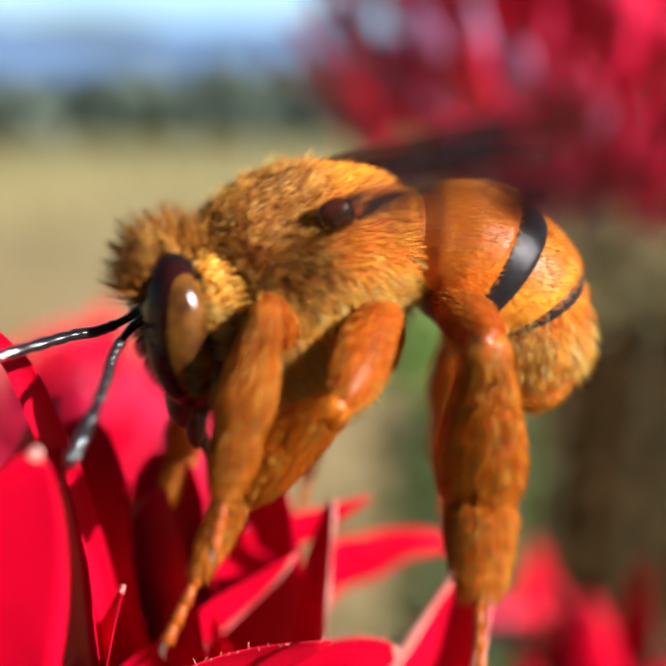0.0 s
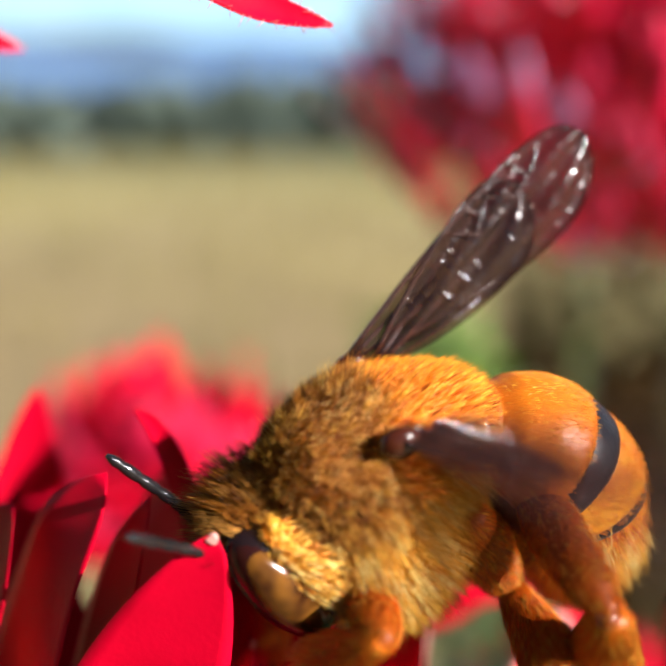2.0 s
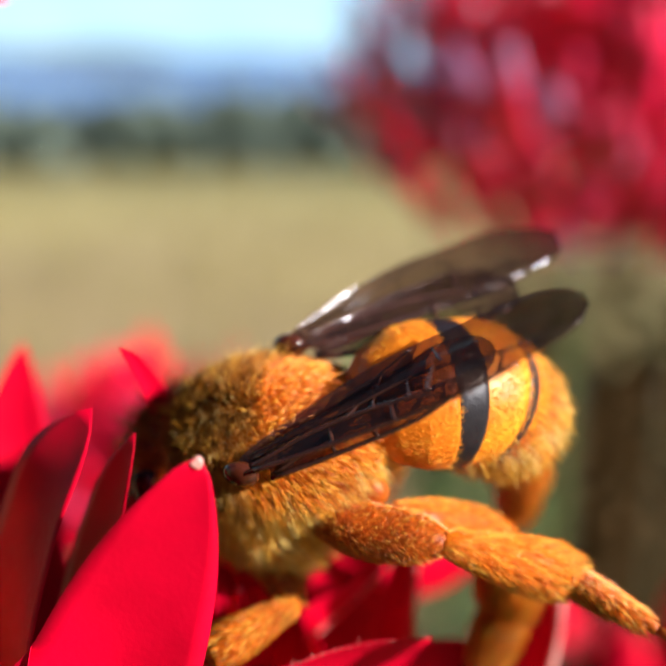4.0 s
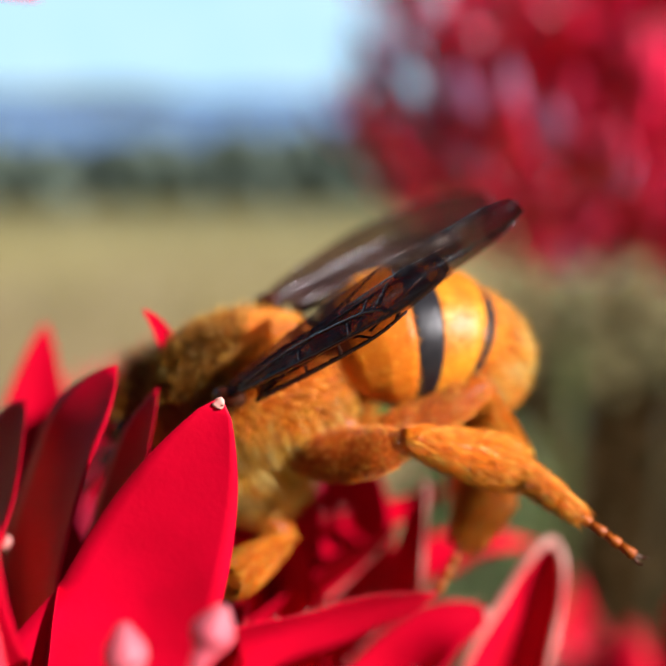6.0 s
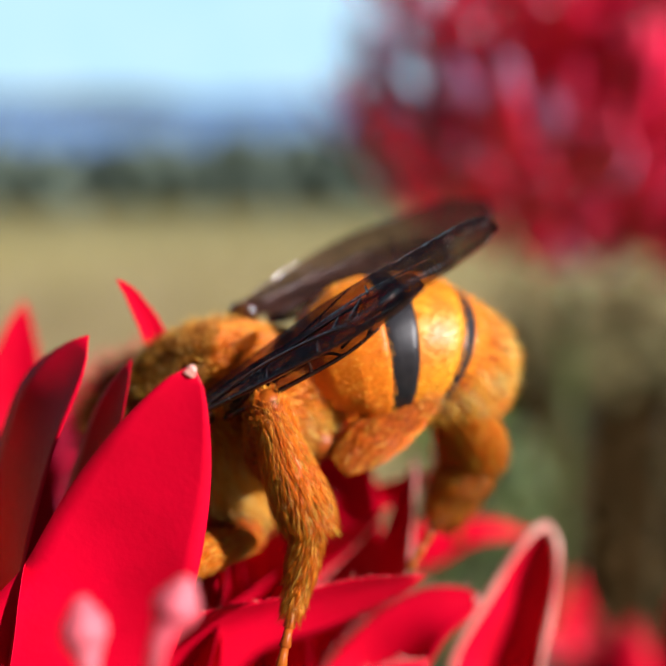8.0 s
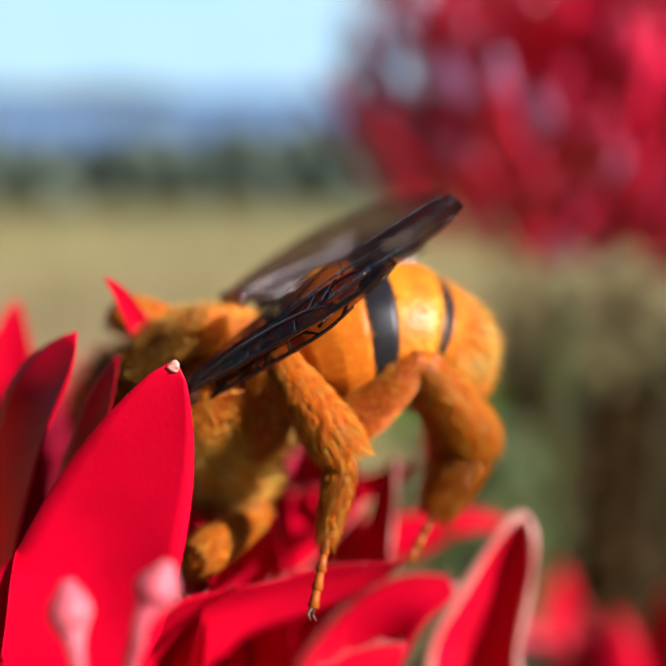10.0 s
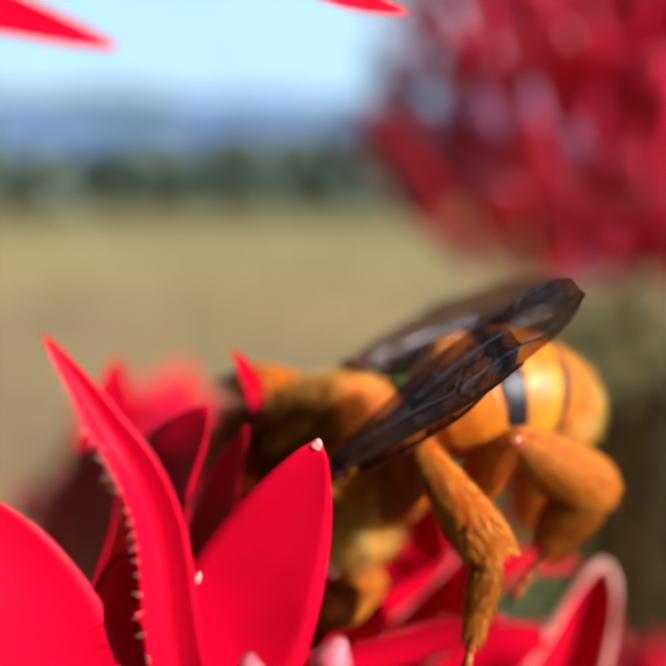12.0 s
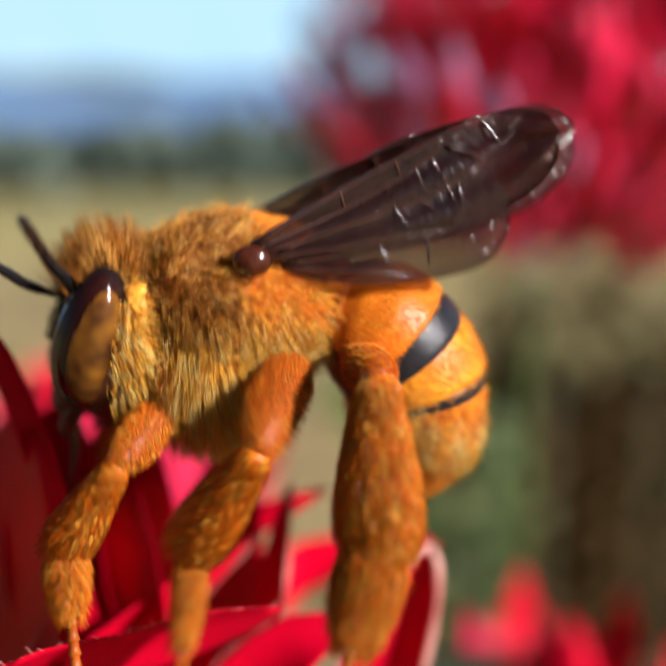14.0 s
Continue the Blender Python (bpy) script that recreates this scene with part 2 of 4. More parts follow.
def fur(name, shapes, count, length, mats, parent, flow=(-1, 0, -0.3), lean=0.9, spread=0.2, thick=0.018, keep=None, seed=1, size=None, clump=0.22, lock=5, gather=0.5, ragged=0.12):
    """Single hairs that grow from the given (verts, faces) shapes, each a bent, tapering spike; neighbours lean together in locks.
    mats: the usual, a paler and a deeper colour of the coat, one for each lock."""
    rng = np.random.RandomState(seed)
    tri = []
    for v, f in shapes:
        v = np.array(v)
        for q in f:
            if len(q) <= 4:
                for j in range(1, len(q) - 1):
                    tri.append((v[q[0]], v[q[j]], v[q[j + 1]]))
    tri = np.array(tri)
    cr = np.cross(tri[:, 1] - tri[:, 0], tri[:, 2] - tri[:, 0])
    area = np.linalg.norm(cr, axis=1)
    ok = area > 1e-7
    tri, cr, area = tri[ok], cr[ok], area[ok]
    nor = cr / area[:, None]
    pick = rng.choice(len(tri), count, p=area / area.sum())
    a, b = rng.rand(count), rng.rand(count)
    flip = a + b > 1
    a[flip], b[flip] = 1 - a[flip], 1 - b[flip]
    root = tri[pick, 0] + a[:, None] * (tri[pick, 1] - tri[pick, 0]) + b[:, None] * (tri[pick, 2] - tri[pick, 0])
    n = nor[pick]
    if keep is not None:
        ok = keep(root, rng)
        root, n = root[ok], n[ok]
    c = len(root)
    flow = np.array(flow, float)
    # each hair joins the lock whose heart is nearest
    hearts = root[rng.choice(c, max(c // lock, 1), replace=False)]
    mine = np.empty(c, int)
    for k in range(0, c, 3000):
        r = root[k:k + 3000]
        mine[k:k + 3000] = np.argmin((hearts ** 2).sum(1)[None] - 2 * r @ hearts.T, axis=1)
    g = len(hearts)
    many = np.maximum(np.bincount(mine, minlength=g), 1)[:, None]
    mean = lambda q: np.stack([np.bincount(mine, q[:, k], g) for k in range(3)], 1) / many
    wave = np.stack([np.sin(hearts @ np.array(q)) + 0.5 * np.sin(2.2 * hearts @ np.array(q[::-1])) for q in ((1.3, 0.8, 1.0), (0.7, -1.4, 0.6), (1.2, 0.5, -1.3))], 1)
    ways = mean(n) + lean * flow + clump * wave + ragged * rng.normal(size=(g, 3))
    reach = rng.uniform(0.82, 1.16, g)
    tone = rng.choice(3, g, p=(0.56, 0.28, 0.16))
    d = ways[mine] + spread * rng.normal(size=(c, 3)) + 0.25 * n
    d /= np.linalg.norm(d, axis=1)[:, None]
    ln = length * rng.uniform(0.75, 1.15, c) * reach[mine]
    if size is not None:
        ln = ln * size(root)
    mid = root + d * (ln * 0.5)[:, None]
    tip = root + (d + flow * 0.28 + 0.06 * rng.normal(size=(c, 3))) * ln[:, None]
    tip = tip + gather * (mean(tip)[mine] - tip)
    mid = mid + 0.55 * gather * (mean(mid)[mine] - mid)
    s = np.cross(d, rng.normal(size=(c, 3)))
    s /= np.linalg.norm(s, axis=1)[:, None]
    t = np.cross(d, s)
    w = thick * rng.uniform(0.7, 1.3, c)[:, None]
    root = root - d * 0.04
    ring = []
    for q, f in ((root, 1.0), (mid, 0.75)):
        for k in range(3):
            h = 2 * math.pi * k / 3
            ring.append(q + w * f * (math.cos(h) * s + math.sin(h) * t))
    verts = np.stack(ring + [tip], 1).reshape(-1, 3)
    o = (np.arange(c) * 7)[:, None]
    quads = np.concatenate([o + np.array([k, (k + 1) % 3, (k + 1) % 3 + 3, k + 3]) for k in range(3)])
    tris = np.concatenate([o + np.array([3 + k, 3 + (k + 1) % 3, 6]) for k in range(3)])
    me = bpy.data.meshes.new(name)
    loops = np.concatenate([quads.ravel(), tris.ravel()])
    me.vertices.add(len(verts))
    me.vertices.foreach_set("co", (verts * MM).astype(np.float32).ravel())
    me.loops.add(len(loops))
    me.loops.foreach_set("vertex_index", loops.astype(np.int32))
    starts = np.concatenate([np.arange(len(quads)) * 4, len(quads) * 4 + np.arange(len(tris)) * 3])
    me.polygons.add(len(starts))
    me.polygons.foreach_set("loop_start", starts.astype(np.int32))
    me.polygons.foreach_set("use_smooth", [True] * len(starts))
    for mat in mats:
        me.materials.append(mat)
    me.polygons.foreach_set("material_index", np.tile(tone[mine], 6).astype(np.int32))
    me.update(calc_edges=True)
    ob = new(name, me)
    ob.parent = parent
    return tagged(ob, kind="stuff")


def blade(spine, width, face, cup=0.25, thick=0.16, rows=26, cols=9, blunt=0.30, fold=0.0, wave=0.05, seed=0, curl=0.0, base=0.75):
    """A petal: a tapering, cupped sheet with thickness along the spine. face: the way its inner side looks."""
    rng = np.random.RandomState(seed)
    ph = rng.uniform(0, 6.28, 4)
    p = bend(spine, rows)
    face = np.array(face, float)
    top, low = [], []
    for i in range(rows):
        s = i / (rows - 1)
        ahead = unit(p[min(i + 1, rows - 1)] - p[max(i - 1, 0)])
        side = unit(np.cross(ahead, face))
        out = np.cross(side, ahead)
        grow = base + (1 - base) * math.sin(min(s / 0.45, 1) * math.pi / 2)
        end = min(1.0, ((1 - s) / 0.62)) if s > 0.38 else 1.0
        w = 0.5 * width * grow * max(end ** (1 - blunt), 0.0) + 0.03
        for k in range(cols):
            u = 2 * k / (cols - 1) - 1
            lift = cup * w * u * u + fold * w * abs(u) + curl * w * s * s * u * u
            ripple = wave * w * (math.sin(9 * s + ph[0]) * u + 0.6 * math.sin(17 * s + ph[1]) * u * u)
            q = p[i] + side * w * u * (1 + 0.03 * math.sin(11 * s + ph[2])) + out * (lift + ripple)
            h = thick * (0.25 + 0.75 * (1 - u * u)) * (0.5 + 0.5 * (1 - s))
            top.append(q + out * h * 0.5)
            low.append(q - out * h * 0.5)
    verts = top + low
    m = rows * cols
    faces = []
    for i in range(rows - 1):
        for k in range(cols - 1):
            a = i * cols + k
            faces.append((a, a + 1, a + cols + 1, a + cols))
            faces.append((m + a, m + a + cols, m + a + cols + 1, m + a + 1))
        for k in (0, cols - 1):
            a = i * cols + k
            f = (a, a + cols, m + a + cols, m + a)
            faces.append(f if k == 0 else f[::-1])
    for i in (0, rows - 1):
        for k in range(cols - 1):
            a = i * cols + k
            f = (a, m + a, m + a + 1, a + 1)
            faces.append(f if i == 0 else f[::-1])
    return verts, faces


def thing(name, label, category, at=(0, 0, 0), group=""):
    ob = new(name)
    ob.location = W(*at)
    ob.empty_display_size = 0.001
    return tagged(ob, label, category, group)


# ---- meadow, hedge, hills ----
def build_ground():
    n = 60
    verts, faces = [], []
    size = [(-1) ** (k < 30) * (abs(k - 30) / 30) ** 3 * 4200 for k in range(n + 1)]
    for j in range(n + 1):
        for i in range(n + 1):
            x, y = size[i], size[j]
            z = 0.05 * math.sin(x * 0.3) * math.cos(y * 0.23) if abs(x) + abs(y) > 4 else 0
            verts.append((x / MM, y / MM, z / MM))
    for j in range(n):
        for i in range(n):
            a = j * (n + 1) + i
            faces.append((a, a + 1, a + n + 2, a + n + 1))
    ob = mesh("ground", verts, faces, GRASS)
    tagged(ob, "sunlit dry yellow-green meadow grass", "meadow", kind="structure")
    # tufts of dry grass
    rng = np.random.RandomState(5)
    verts, faces = [], []
    for k in range(6500):
        far, turn = 1.5 + 24 * rng.rand() ** 0.8, rng.uniform(0, 6.28)
        x, y = far * math.cos(turn), far * math.sin(turn)
        h, a = rng.uniform(0.1, 0.45), rng.uniform(0, 6.28)
        for j in range(4):
            b = a + j * 1.6
            o = len(verts)
            w = 0.012
            lean = rng.uniform(-0.5, 0.5, 2) * h
            verts += [((x + w * math.cos(b)) / MM, (y + w * math.sin(b)) / MM, -10), ((x - w * math.cos(b)) / MM, (y - w * math.sin(b)) / MM, -10),
                      ((x + lean[0]) / MM, (y + lean[1]) / MM, h / MM)]
            faces.append((o, o + 1, o + 2))
    tagged(mesh("grass", verts, faces, TUFT), "tufts of dry yellow meadow grass", "grass", kind="stuff")


TUFT = material("grass_blades", (0.34, 0.27, 0.11), 0.8, (0.22, 0.20, 0.07), 0.0006, island=0.3, translucent=0.3)


def build_hedge():
    """Far trees and bushes as clumps with an uneven top."""
    rng = np.random.RandomState(8)
    verts, faces = [], []
    for k in range(800):
        y = rng.uniform(24, 44)
        x = -26 + 52 * k / 800 + rng.uniform(-0.5, 0.5)
        tall = 1.9 + 0.25 * math.sin(x * 0.21 + 1) + rng.uniform(0, 0.35)
        for j in range(4):
            r = rng.uniform(0.3, 0.55)
            cx, cy, cz = x + rng.normal() * 0.8, y + rng.normal() * 0.8, max(0.2, tall - r - j * 0.55)
            bumps = rng.uniform(0.7, 1.25, (9, 7))
            o = len(verts)
            for i in range(7):
                b = math.pi * i / 6
                for q in range(8):
                    a = math.pi * q / 4
                    g = r * bumps[q, i] if 0 < i < 6 else r
                    verts.append(((cx + g * math.sin(b) * math.cos(a)) / MM, (cy + g * math.sin(b) * math.sin(a)) / MM, (cz + g * math.cos(b)) / MM))
            for i in range(6):
                for q in range(8):
                    faces.append((o + i * 8 + q, o + (i + 1) * 8 + q, o + (i + 1) * 8 + (q + 1) % 8, o + i * 8 + (q + 1) % 8))
    tagged(mesh("far_woods", verts, faces, TREES, smooth=True), "dark green trees and bushes along the far meadow edge", "trees", kind="stuff")
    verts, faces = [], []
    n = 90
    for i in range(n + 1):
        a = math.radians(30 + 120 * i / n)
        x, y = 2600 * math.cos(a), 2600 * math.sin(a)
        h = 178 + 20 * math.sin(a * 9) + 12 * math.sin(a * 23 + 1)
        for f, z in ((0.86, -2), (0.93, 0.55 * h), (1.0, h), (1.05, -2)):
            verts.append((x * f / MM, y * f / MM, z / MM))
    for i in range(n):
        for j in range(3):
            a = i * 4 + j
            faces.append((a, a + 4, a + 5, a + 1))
    tagged(mesh("backdrop_hills", verts, faces, HILLS), "wooded hills on the horizon, haze painted blue", "hills", kind="structure")


def build_clouds():
    """A far bank of bright haze and cloud over the hills."""
    m = bpy.data.materials.new("bright_cloud")
    m.use_nodes = True
    n, l = m.node_tree.nodes, m.node_tree.links
    n.remove(n["Principled BSDF"])
    # The cloud's daylight is emitted by its own surface.
    glow = n.new("ShaderNodeEmission")
    at = n.new("ShaderNodeTexCoord")
    noise_tex = n.new("ShaderNodeTexNoise")
    noise_tex.inputs["Scale"].default_value = 0.0025
    ramp = n.new("ShaderNodeValToRGB")
    ramp.color_ramp.elements[0].color = (0.42, 0.78, 1.0, 1)
    ramp.color_ramp.elements[1].color = (0.68, 0.95, 1.0, 1)
    l.new(at.outputs["Object"], noise_tex.inputs["Vector"])
    l.new(noise_tex.outputs["Fac"], ramp.inputs["Fac"])
    l.new(ramp.outputs["Color"], glow.inputs["Color"])
    glow.inputs["Strength"].default_value = 0.98
    l.new(glow.outputs["Emission"], n["Material Output"].inputs["Surface"])
    verts, faces = [], []
    count = 80
    for i in range(count + 1):
        a = math.radians(25 + 130 * i / count)
        low = 4.2 + 0.35 * math.sin(a * 11) + 0.2 * math.sin(a * 29)
        high = 17 + 2.5 * math.sin(a * 7 + 1) + 1.5 * math.sin(a * 19)
        for e, r in ((low, 3900), (low + 1.5, 3860), (0.5 * (low + high), 3840), (high - 1.5, 3870), (high, 3950)):
            e = math.radians(e)
            verts.append((r * math.cos(a) / MM, r * math.sin(a) / MM, (HEIGHT + r * math.tan(e)) / MM))
    for i in range(count):
        for j in range(4):
            a = i * 5 + j
            faces.append((a, a + 5, a + 6, a + 1))
    tagged(mesh("backdrop_clouds", verts, faces, m), "bright white cloud bank over the hills", "clouds", kind="structure")


build_ground()
build_hedge()
build_clouds()


# ---- the blossom ----
def petal_on(parent, spine, width, face, mat=RED, name="petal", **kw):
    v, f = blade(spine, width, face, **kw)
    return mesh(name, v, f, mat, parent)


blossom = thing("flower", "glossy scarlet flower head with pointed petals on a stem", "flower", (0, 0, 0))
AX = (-5.0, 37.0, -34.0)
# petals round the bee: spine from base to tip, width, facing
PETALS = [
    ([AX, (-11.8, 27.2, -22.1), (-9.0, 27.0, -15.3), (-7.1, 26.5, -10.7), (-5.7, 26.0, -7.2)], 6.6, (0.15, -1, 0.25), dict(cup=0.12, blunt=0.35, seed=1)),
    ([AX, (-13.6, 29.5, -23.5), (-13.4, 29.5, -15.8), (-12.0, 30.0, -10.5), (-10.1, 30.3, -7.1)], 8.6, (-0.85, -0.6, -0.2), dict(cup=0.12, seed=2)),
    ([AX, (-16.2, 30.5, -23.2), (-16.2, 30.8, -15.4), (-15.0, 31.0, -11.4), (-13.8, 31.0, -8.6)], 8.0, (-0.85, -0.6, -0.2), dict(cup=0.12, seed=3)),
    ([AX, (-16.4, 41.0, -21.0), (-17.4, 42.0, -14.3), (-17.1, 42.0, -10.9), (-16.5, 42.0, -7.7)], 4.6, (0.3, -1, 0.2), dict(cup=0.3, seed=4)),
    ([AX, (-7.0, 35.0, -16.0), (-8.2, 33.6, -8.7), (-8.9, 32.7, -6.3), (-9.4, 32.0, -5.3)], 1.1, (0.4, -1, 0.2), dict(cup=0.4, seed=5)),
    ([AX, (-9.6, 30.0, -21.5), (-5.9, 30.0, -18.6), (-1.9, 31.0, -17.7), (2.2, 31.0, -16.7)], 6.2, (0.0, -0.85, -0.55), dict(cup=0.12, fold=0.1, seed=6)),
    ([AX, (-8.9, 34.0, -23.1), (-5.7, 35.0, -20.7), (-2.6, 36.0, -18.7), (0.8, 36.0, -16.1)], 4.4, (0.2, -0.8, -0.55), dict(cup=0.15, fold=0.1, seed=7)),
    ([AX, (-6.5, 40.0, -20.0), (-1.9, 40.0, -18.3), (1.2, 40.0, -17.0), (4.1, 40.0, -15.6)], 2.2, (0.1, -0.8, 0.6), dict(cup=0.4, seed=8)),
    ([AX, (0.6, 36.0, -27.4), (1.6, 37.0, -22.4), (2.0, 37.6, -18.2), (2.4, 37.6, -14.4)], 4.2, (-0.85, -0.55, -0.1), dict(cup=0.2, fold=0.25, seed=9)),
    ([AX, (5.0, 36.5, -27.4), (6.3, 37.2, -23.7), (7.6, 37.8, -20.6), (8.6, 37.8, -17.5)], 4.2, (-0.1, -1, 0.25), dict(cup=0.7, blunt=0.5, seed=10)),
    ([AX, (0.9, 47.0, -25.2), (4.8, 48.0, -23.1), (7.4, 48.0, -22.3), (10.4, 48.0, -22.5)], 2.6, (0, -0.8, 0.6), dict(cup=0.4, seed=11)),
    ([AX, (-1.8, 33.0, -26.3), (0.7, 34.0, -22.5), (2.7, 34.0, -20.1), (4.9, 34.0, -19.2)], 4.0, (-0.2, -0.9, 0.5), dict(cup=0.35, blunt=0.45, seed=12)),
    ([AX, (-12.2, 21.0, -19.2), (-13.7, 21.0, -12.6), (-14.6, 21.0, -9.6), (-15.9, 21.0, -7.1)], 5.0, (0.2, -1, 0.3), dict(cup=0.2, seed=13)),
    ([AX, (-9.6, 23.0, -16.5), (-10.6, 21.3, -8.1), (-11.9, 21.0, -5.0), (-13.4, 21.0, -2.5)], 1.7, (0.5, -1, 0.2), dict(cup=0.35, fold=0.4, seed=14)),
    ([AX, (-11.6, 23.5, -17.5), (-11.6, 22.5, -11.5), (-10.9, 22.2, -10.3), (-9.3, 22.0, -10.4)], 2.6, (0.1, -1, 0.4), dict(cup=0.4, seed=19)),
    ([AX, (-11.8, 30.4, -22.0), (-10.9, 30.2, -15.5), (-9.7, 30.2, -11.0), (-8.6, 30.2, -8.0)], 4.4, (-0.85, -0.6, -0.2), dict(cup=0.12, seed=20)),
    ([AX, (-9.2, 34.0, -25.0), (-8.9, 34.0, -18.0), (-8.6, 34.5, -13.0), (-8.2, 35.0, -10.0)], 12.0, (-0.72, -0.72, -0.1), dict(cup=0.12, seed=24)),
    ([AX, (-5.6, 36.5, -27.0), (-5.2, 36.5, -21.0), (-4.8, 36.5, -16.5), (-4.4, 36.5, -13.4)], 10.0, (-0.72, -0.72, -0.1), dict(cup=0.12, seed=25)),
    ([AX, (-7.5, 37.5, -23.0), (-7.6, 37.6, -16.0), (-7.4, 37.6, -10.6)], 7.5, (-0.6, -0.8, -0.1), dict(cup=0.12, blunt=0.6, seed=26)),
    ([AX, (-4.4, 38.2, -23.0), (-4.5, 38.2, -17.0), (-4.2, 38.2, -12.4)], 7.0, (-0.6, -0.8, -0.1), dict(cup=0.12, blunt=0.6, seed=27)),
    ([AX, (-1.5, 40.0, -27.0), (-1.1, 40.2, -21.0), (-0.8, 40.2, -16.5), (-0.5, 40.2, -13.6)], 6.5, (-0.6, -0.8, -0.1), dict(cup=0.12, blunt=0.5, seed=28)),
    ([AX, (-9.5, 30.5, -26.0), (-7.5, 30.5, -21.0), (-6.0, 31.0, -17.5), (-5.2, 32.0, -15.0)], 5.0, (-0.9, -0.5, -0.1), dict(cup=0.15, seed=15)),
    ([AX, (-4.0, 31.0, -27.0), (-1.5, 30.5, -23.5), (0.5, 30.5, -21.5), (2.4, 31.0, -20.3)], 4.2, (0.1, -0.9, 0.5), dict(cup=0.3, seed=16)),
    ([AX, (-9.6, 37.5, -25.0), (-10.5, 37.5, -18.0), (-9.8, 37.5, -13.0), (-8.6, 37.5, -9.8)], 8.5, (-0.9, -0.5, -0.1), dict(cup=0.15, seed=17)),
    ([AX, (-4.0, 42.0, -26.0), (-3.5, 43.0, -21.0), (-2.5, 43.5, -18.5), (-1.0, 43.5, -17.0)], 4.0, (-0.9, -0.5, -0.1), dict(cup=0.15, seed=18)),
]
PUSHED = []


def fringe(p, v, seed, rows=26, cols=9, edge=0):
    """Short pale hairs along one edge of a petal."""
    rng = np.random.RandomState(seed)
    hv, hf = [], []
    for i in range(12, 2 * rows - 2):
        a, b = np.array(v[i // 2 * cols + edge]), np.array(v[(i + 1) // 2 * cols + edge])
        q = 0.5 * (a + b)
        d = unit(q - np.array(v[i // 2 * cols + (2 if edge == 0 else edge - 2)]) + 0.35 * rng.normal(size=3))
        sv, sf = loft([q - d * 0.05, q + d * 0.12, q + d * rng.uniform(0.2, 0.45)], [0.02, 0.016, 0.005], [0.02, 0.016, 0.005], (0.1, 0.2, 1), 5)
        hf += [tuple(n + len(hv) for n in g) for g in sf]
        hv += sv
    tagged(mesh("fringe", hv, hf, RIM, p), kind="stuff")


for spine, width, face, kw in PETALS:
    p = petal_on(blossom, spine, width, face, **kw)
    if kw["seed"] in (14, 19):
        PUSHED.append(p)
    if kw["seed"] == 1:
        shield_petal = p
    v, f = blade(spine, width, face, **kw)
    rows, cols = 26, 9
    if kw["seed"] in (7, 9, 10):          # pale worn rim on 10, edge highlight painted as a rim on 7 and 9
        for k in ((0, cols - 1) if kw["seed"] == 10 else (cols - 1,)):
            line = np.array([0.5 * (v[i * cols + k] + v[(rows + i) * cols + k]) for i in range(8, rows)])
            r = 0.21 if kw["seed"] == 10 else 0.09
            size = [r * (0.6 + 0.4 * math.sin(i * 1.3)) if r < 0.2 else r * (0.85 + 0.15 * math.sin(i * 0.9)) for i in range(len(line))]
            rv, rf = loft(line, size, size, (0.1, -1, 0.2), 8)
            mesh("rim", rv, rf, RIM, p, "pale worn petal edge and painted edge highlight")
    if kw["seed"] in (6, 8, 10, 12, 14, 16):
        fringe(p, v, kw["seed"])
    if kw["seed"] in (1, 12, 15, 19):            # pale dried tip
        line = bend(spine, 80)[77:]
        bv, bf = blade(line, 0.34, face, rows=8, cols=5, thick=0.24, wave=0.25, blunt=0.6, seed=kw["seed"])
        mesh("dried_tip", bv, bf, RIM, p, "pale dried petal tip")
for spine, width in (([AX, (-8.0, 22.0, -19.0), (-7.4, 19.5, -14.2), (-7.6, 19.8, -12.9), (-7.7, 20.0, -11.8)], 1.0),
                     ([AX, (-6.2, 22.0, -17.0), (-5.8, 19.5, -13.2), (-5.4, 19.8, -12.2), (-5.0, 20.0, -11.3)], 1.0)):
    p = bend(spine, 20)
    r = [0.22 + 0.42 * math.exp(-((k - 15.5) / 2.6) ** 2) - 0.12 * (k / 19) ** 9 for k in range(20)]
    v, f = loft(p, r, r, (0, 1, 0.1), 10)
    mesh("stamen", v, f, PINK, blossom, "pale pink stamen with a swollen tip")
stalk = bend([(AX[0], AX[1], AX[2] + 2), (-4.8, 37, -50), (-4, 38, -100), (-3, 40, -250), (-1, 42, -600), (0, 45, -1200)], 30)
v, f = loft(stalk, [3.5 - 1.0 * k / 29 for k in range(30)], [3.5 - 1.0 * k / 29 for k in range(30)], (0, 1, 0), 12)
mesh("stem", v, f, STEM, blossom)


# Lower stem leaves, enlarged and multiplied to hold back light from the meadow.
rng = np.random.RandomState(77)
for k in range(120):
    a = 2.39996 * k
    start = np.array((AX[0] + 4 * math.cos(a), AX[1] + 4 * math.sin(a), -56 - 1.5 * k))
    d = np.array((math.cos(a), math.sin(a), -0.15 + 0.3 * rng.rand()))
    L = rng.uniform(60, 110)
    v, f = blade([start, start + d * L * 0.5 + np.array((0, 0, 5)), start + d * L + np.array((0, 0, -6))], rng.uniform(22, 36), (0, 0, 1), rows=10, cols=5, thick=0.5, seed=400 + k)
    mesh("leaf", v, f, LEAF, blossom, "green leaf on the stem")


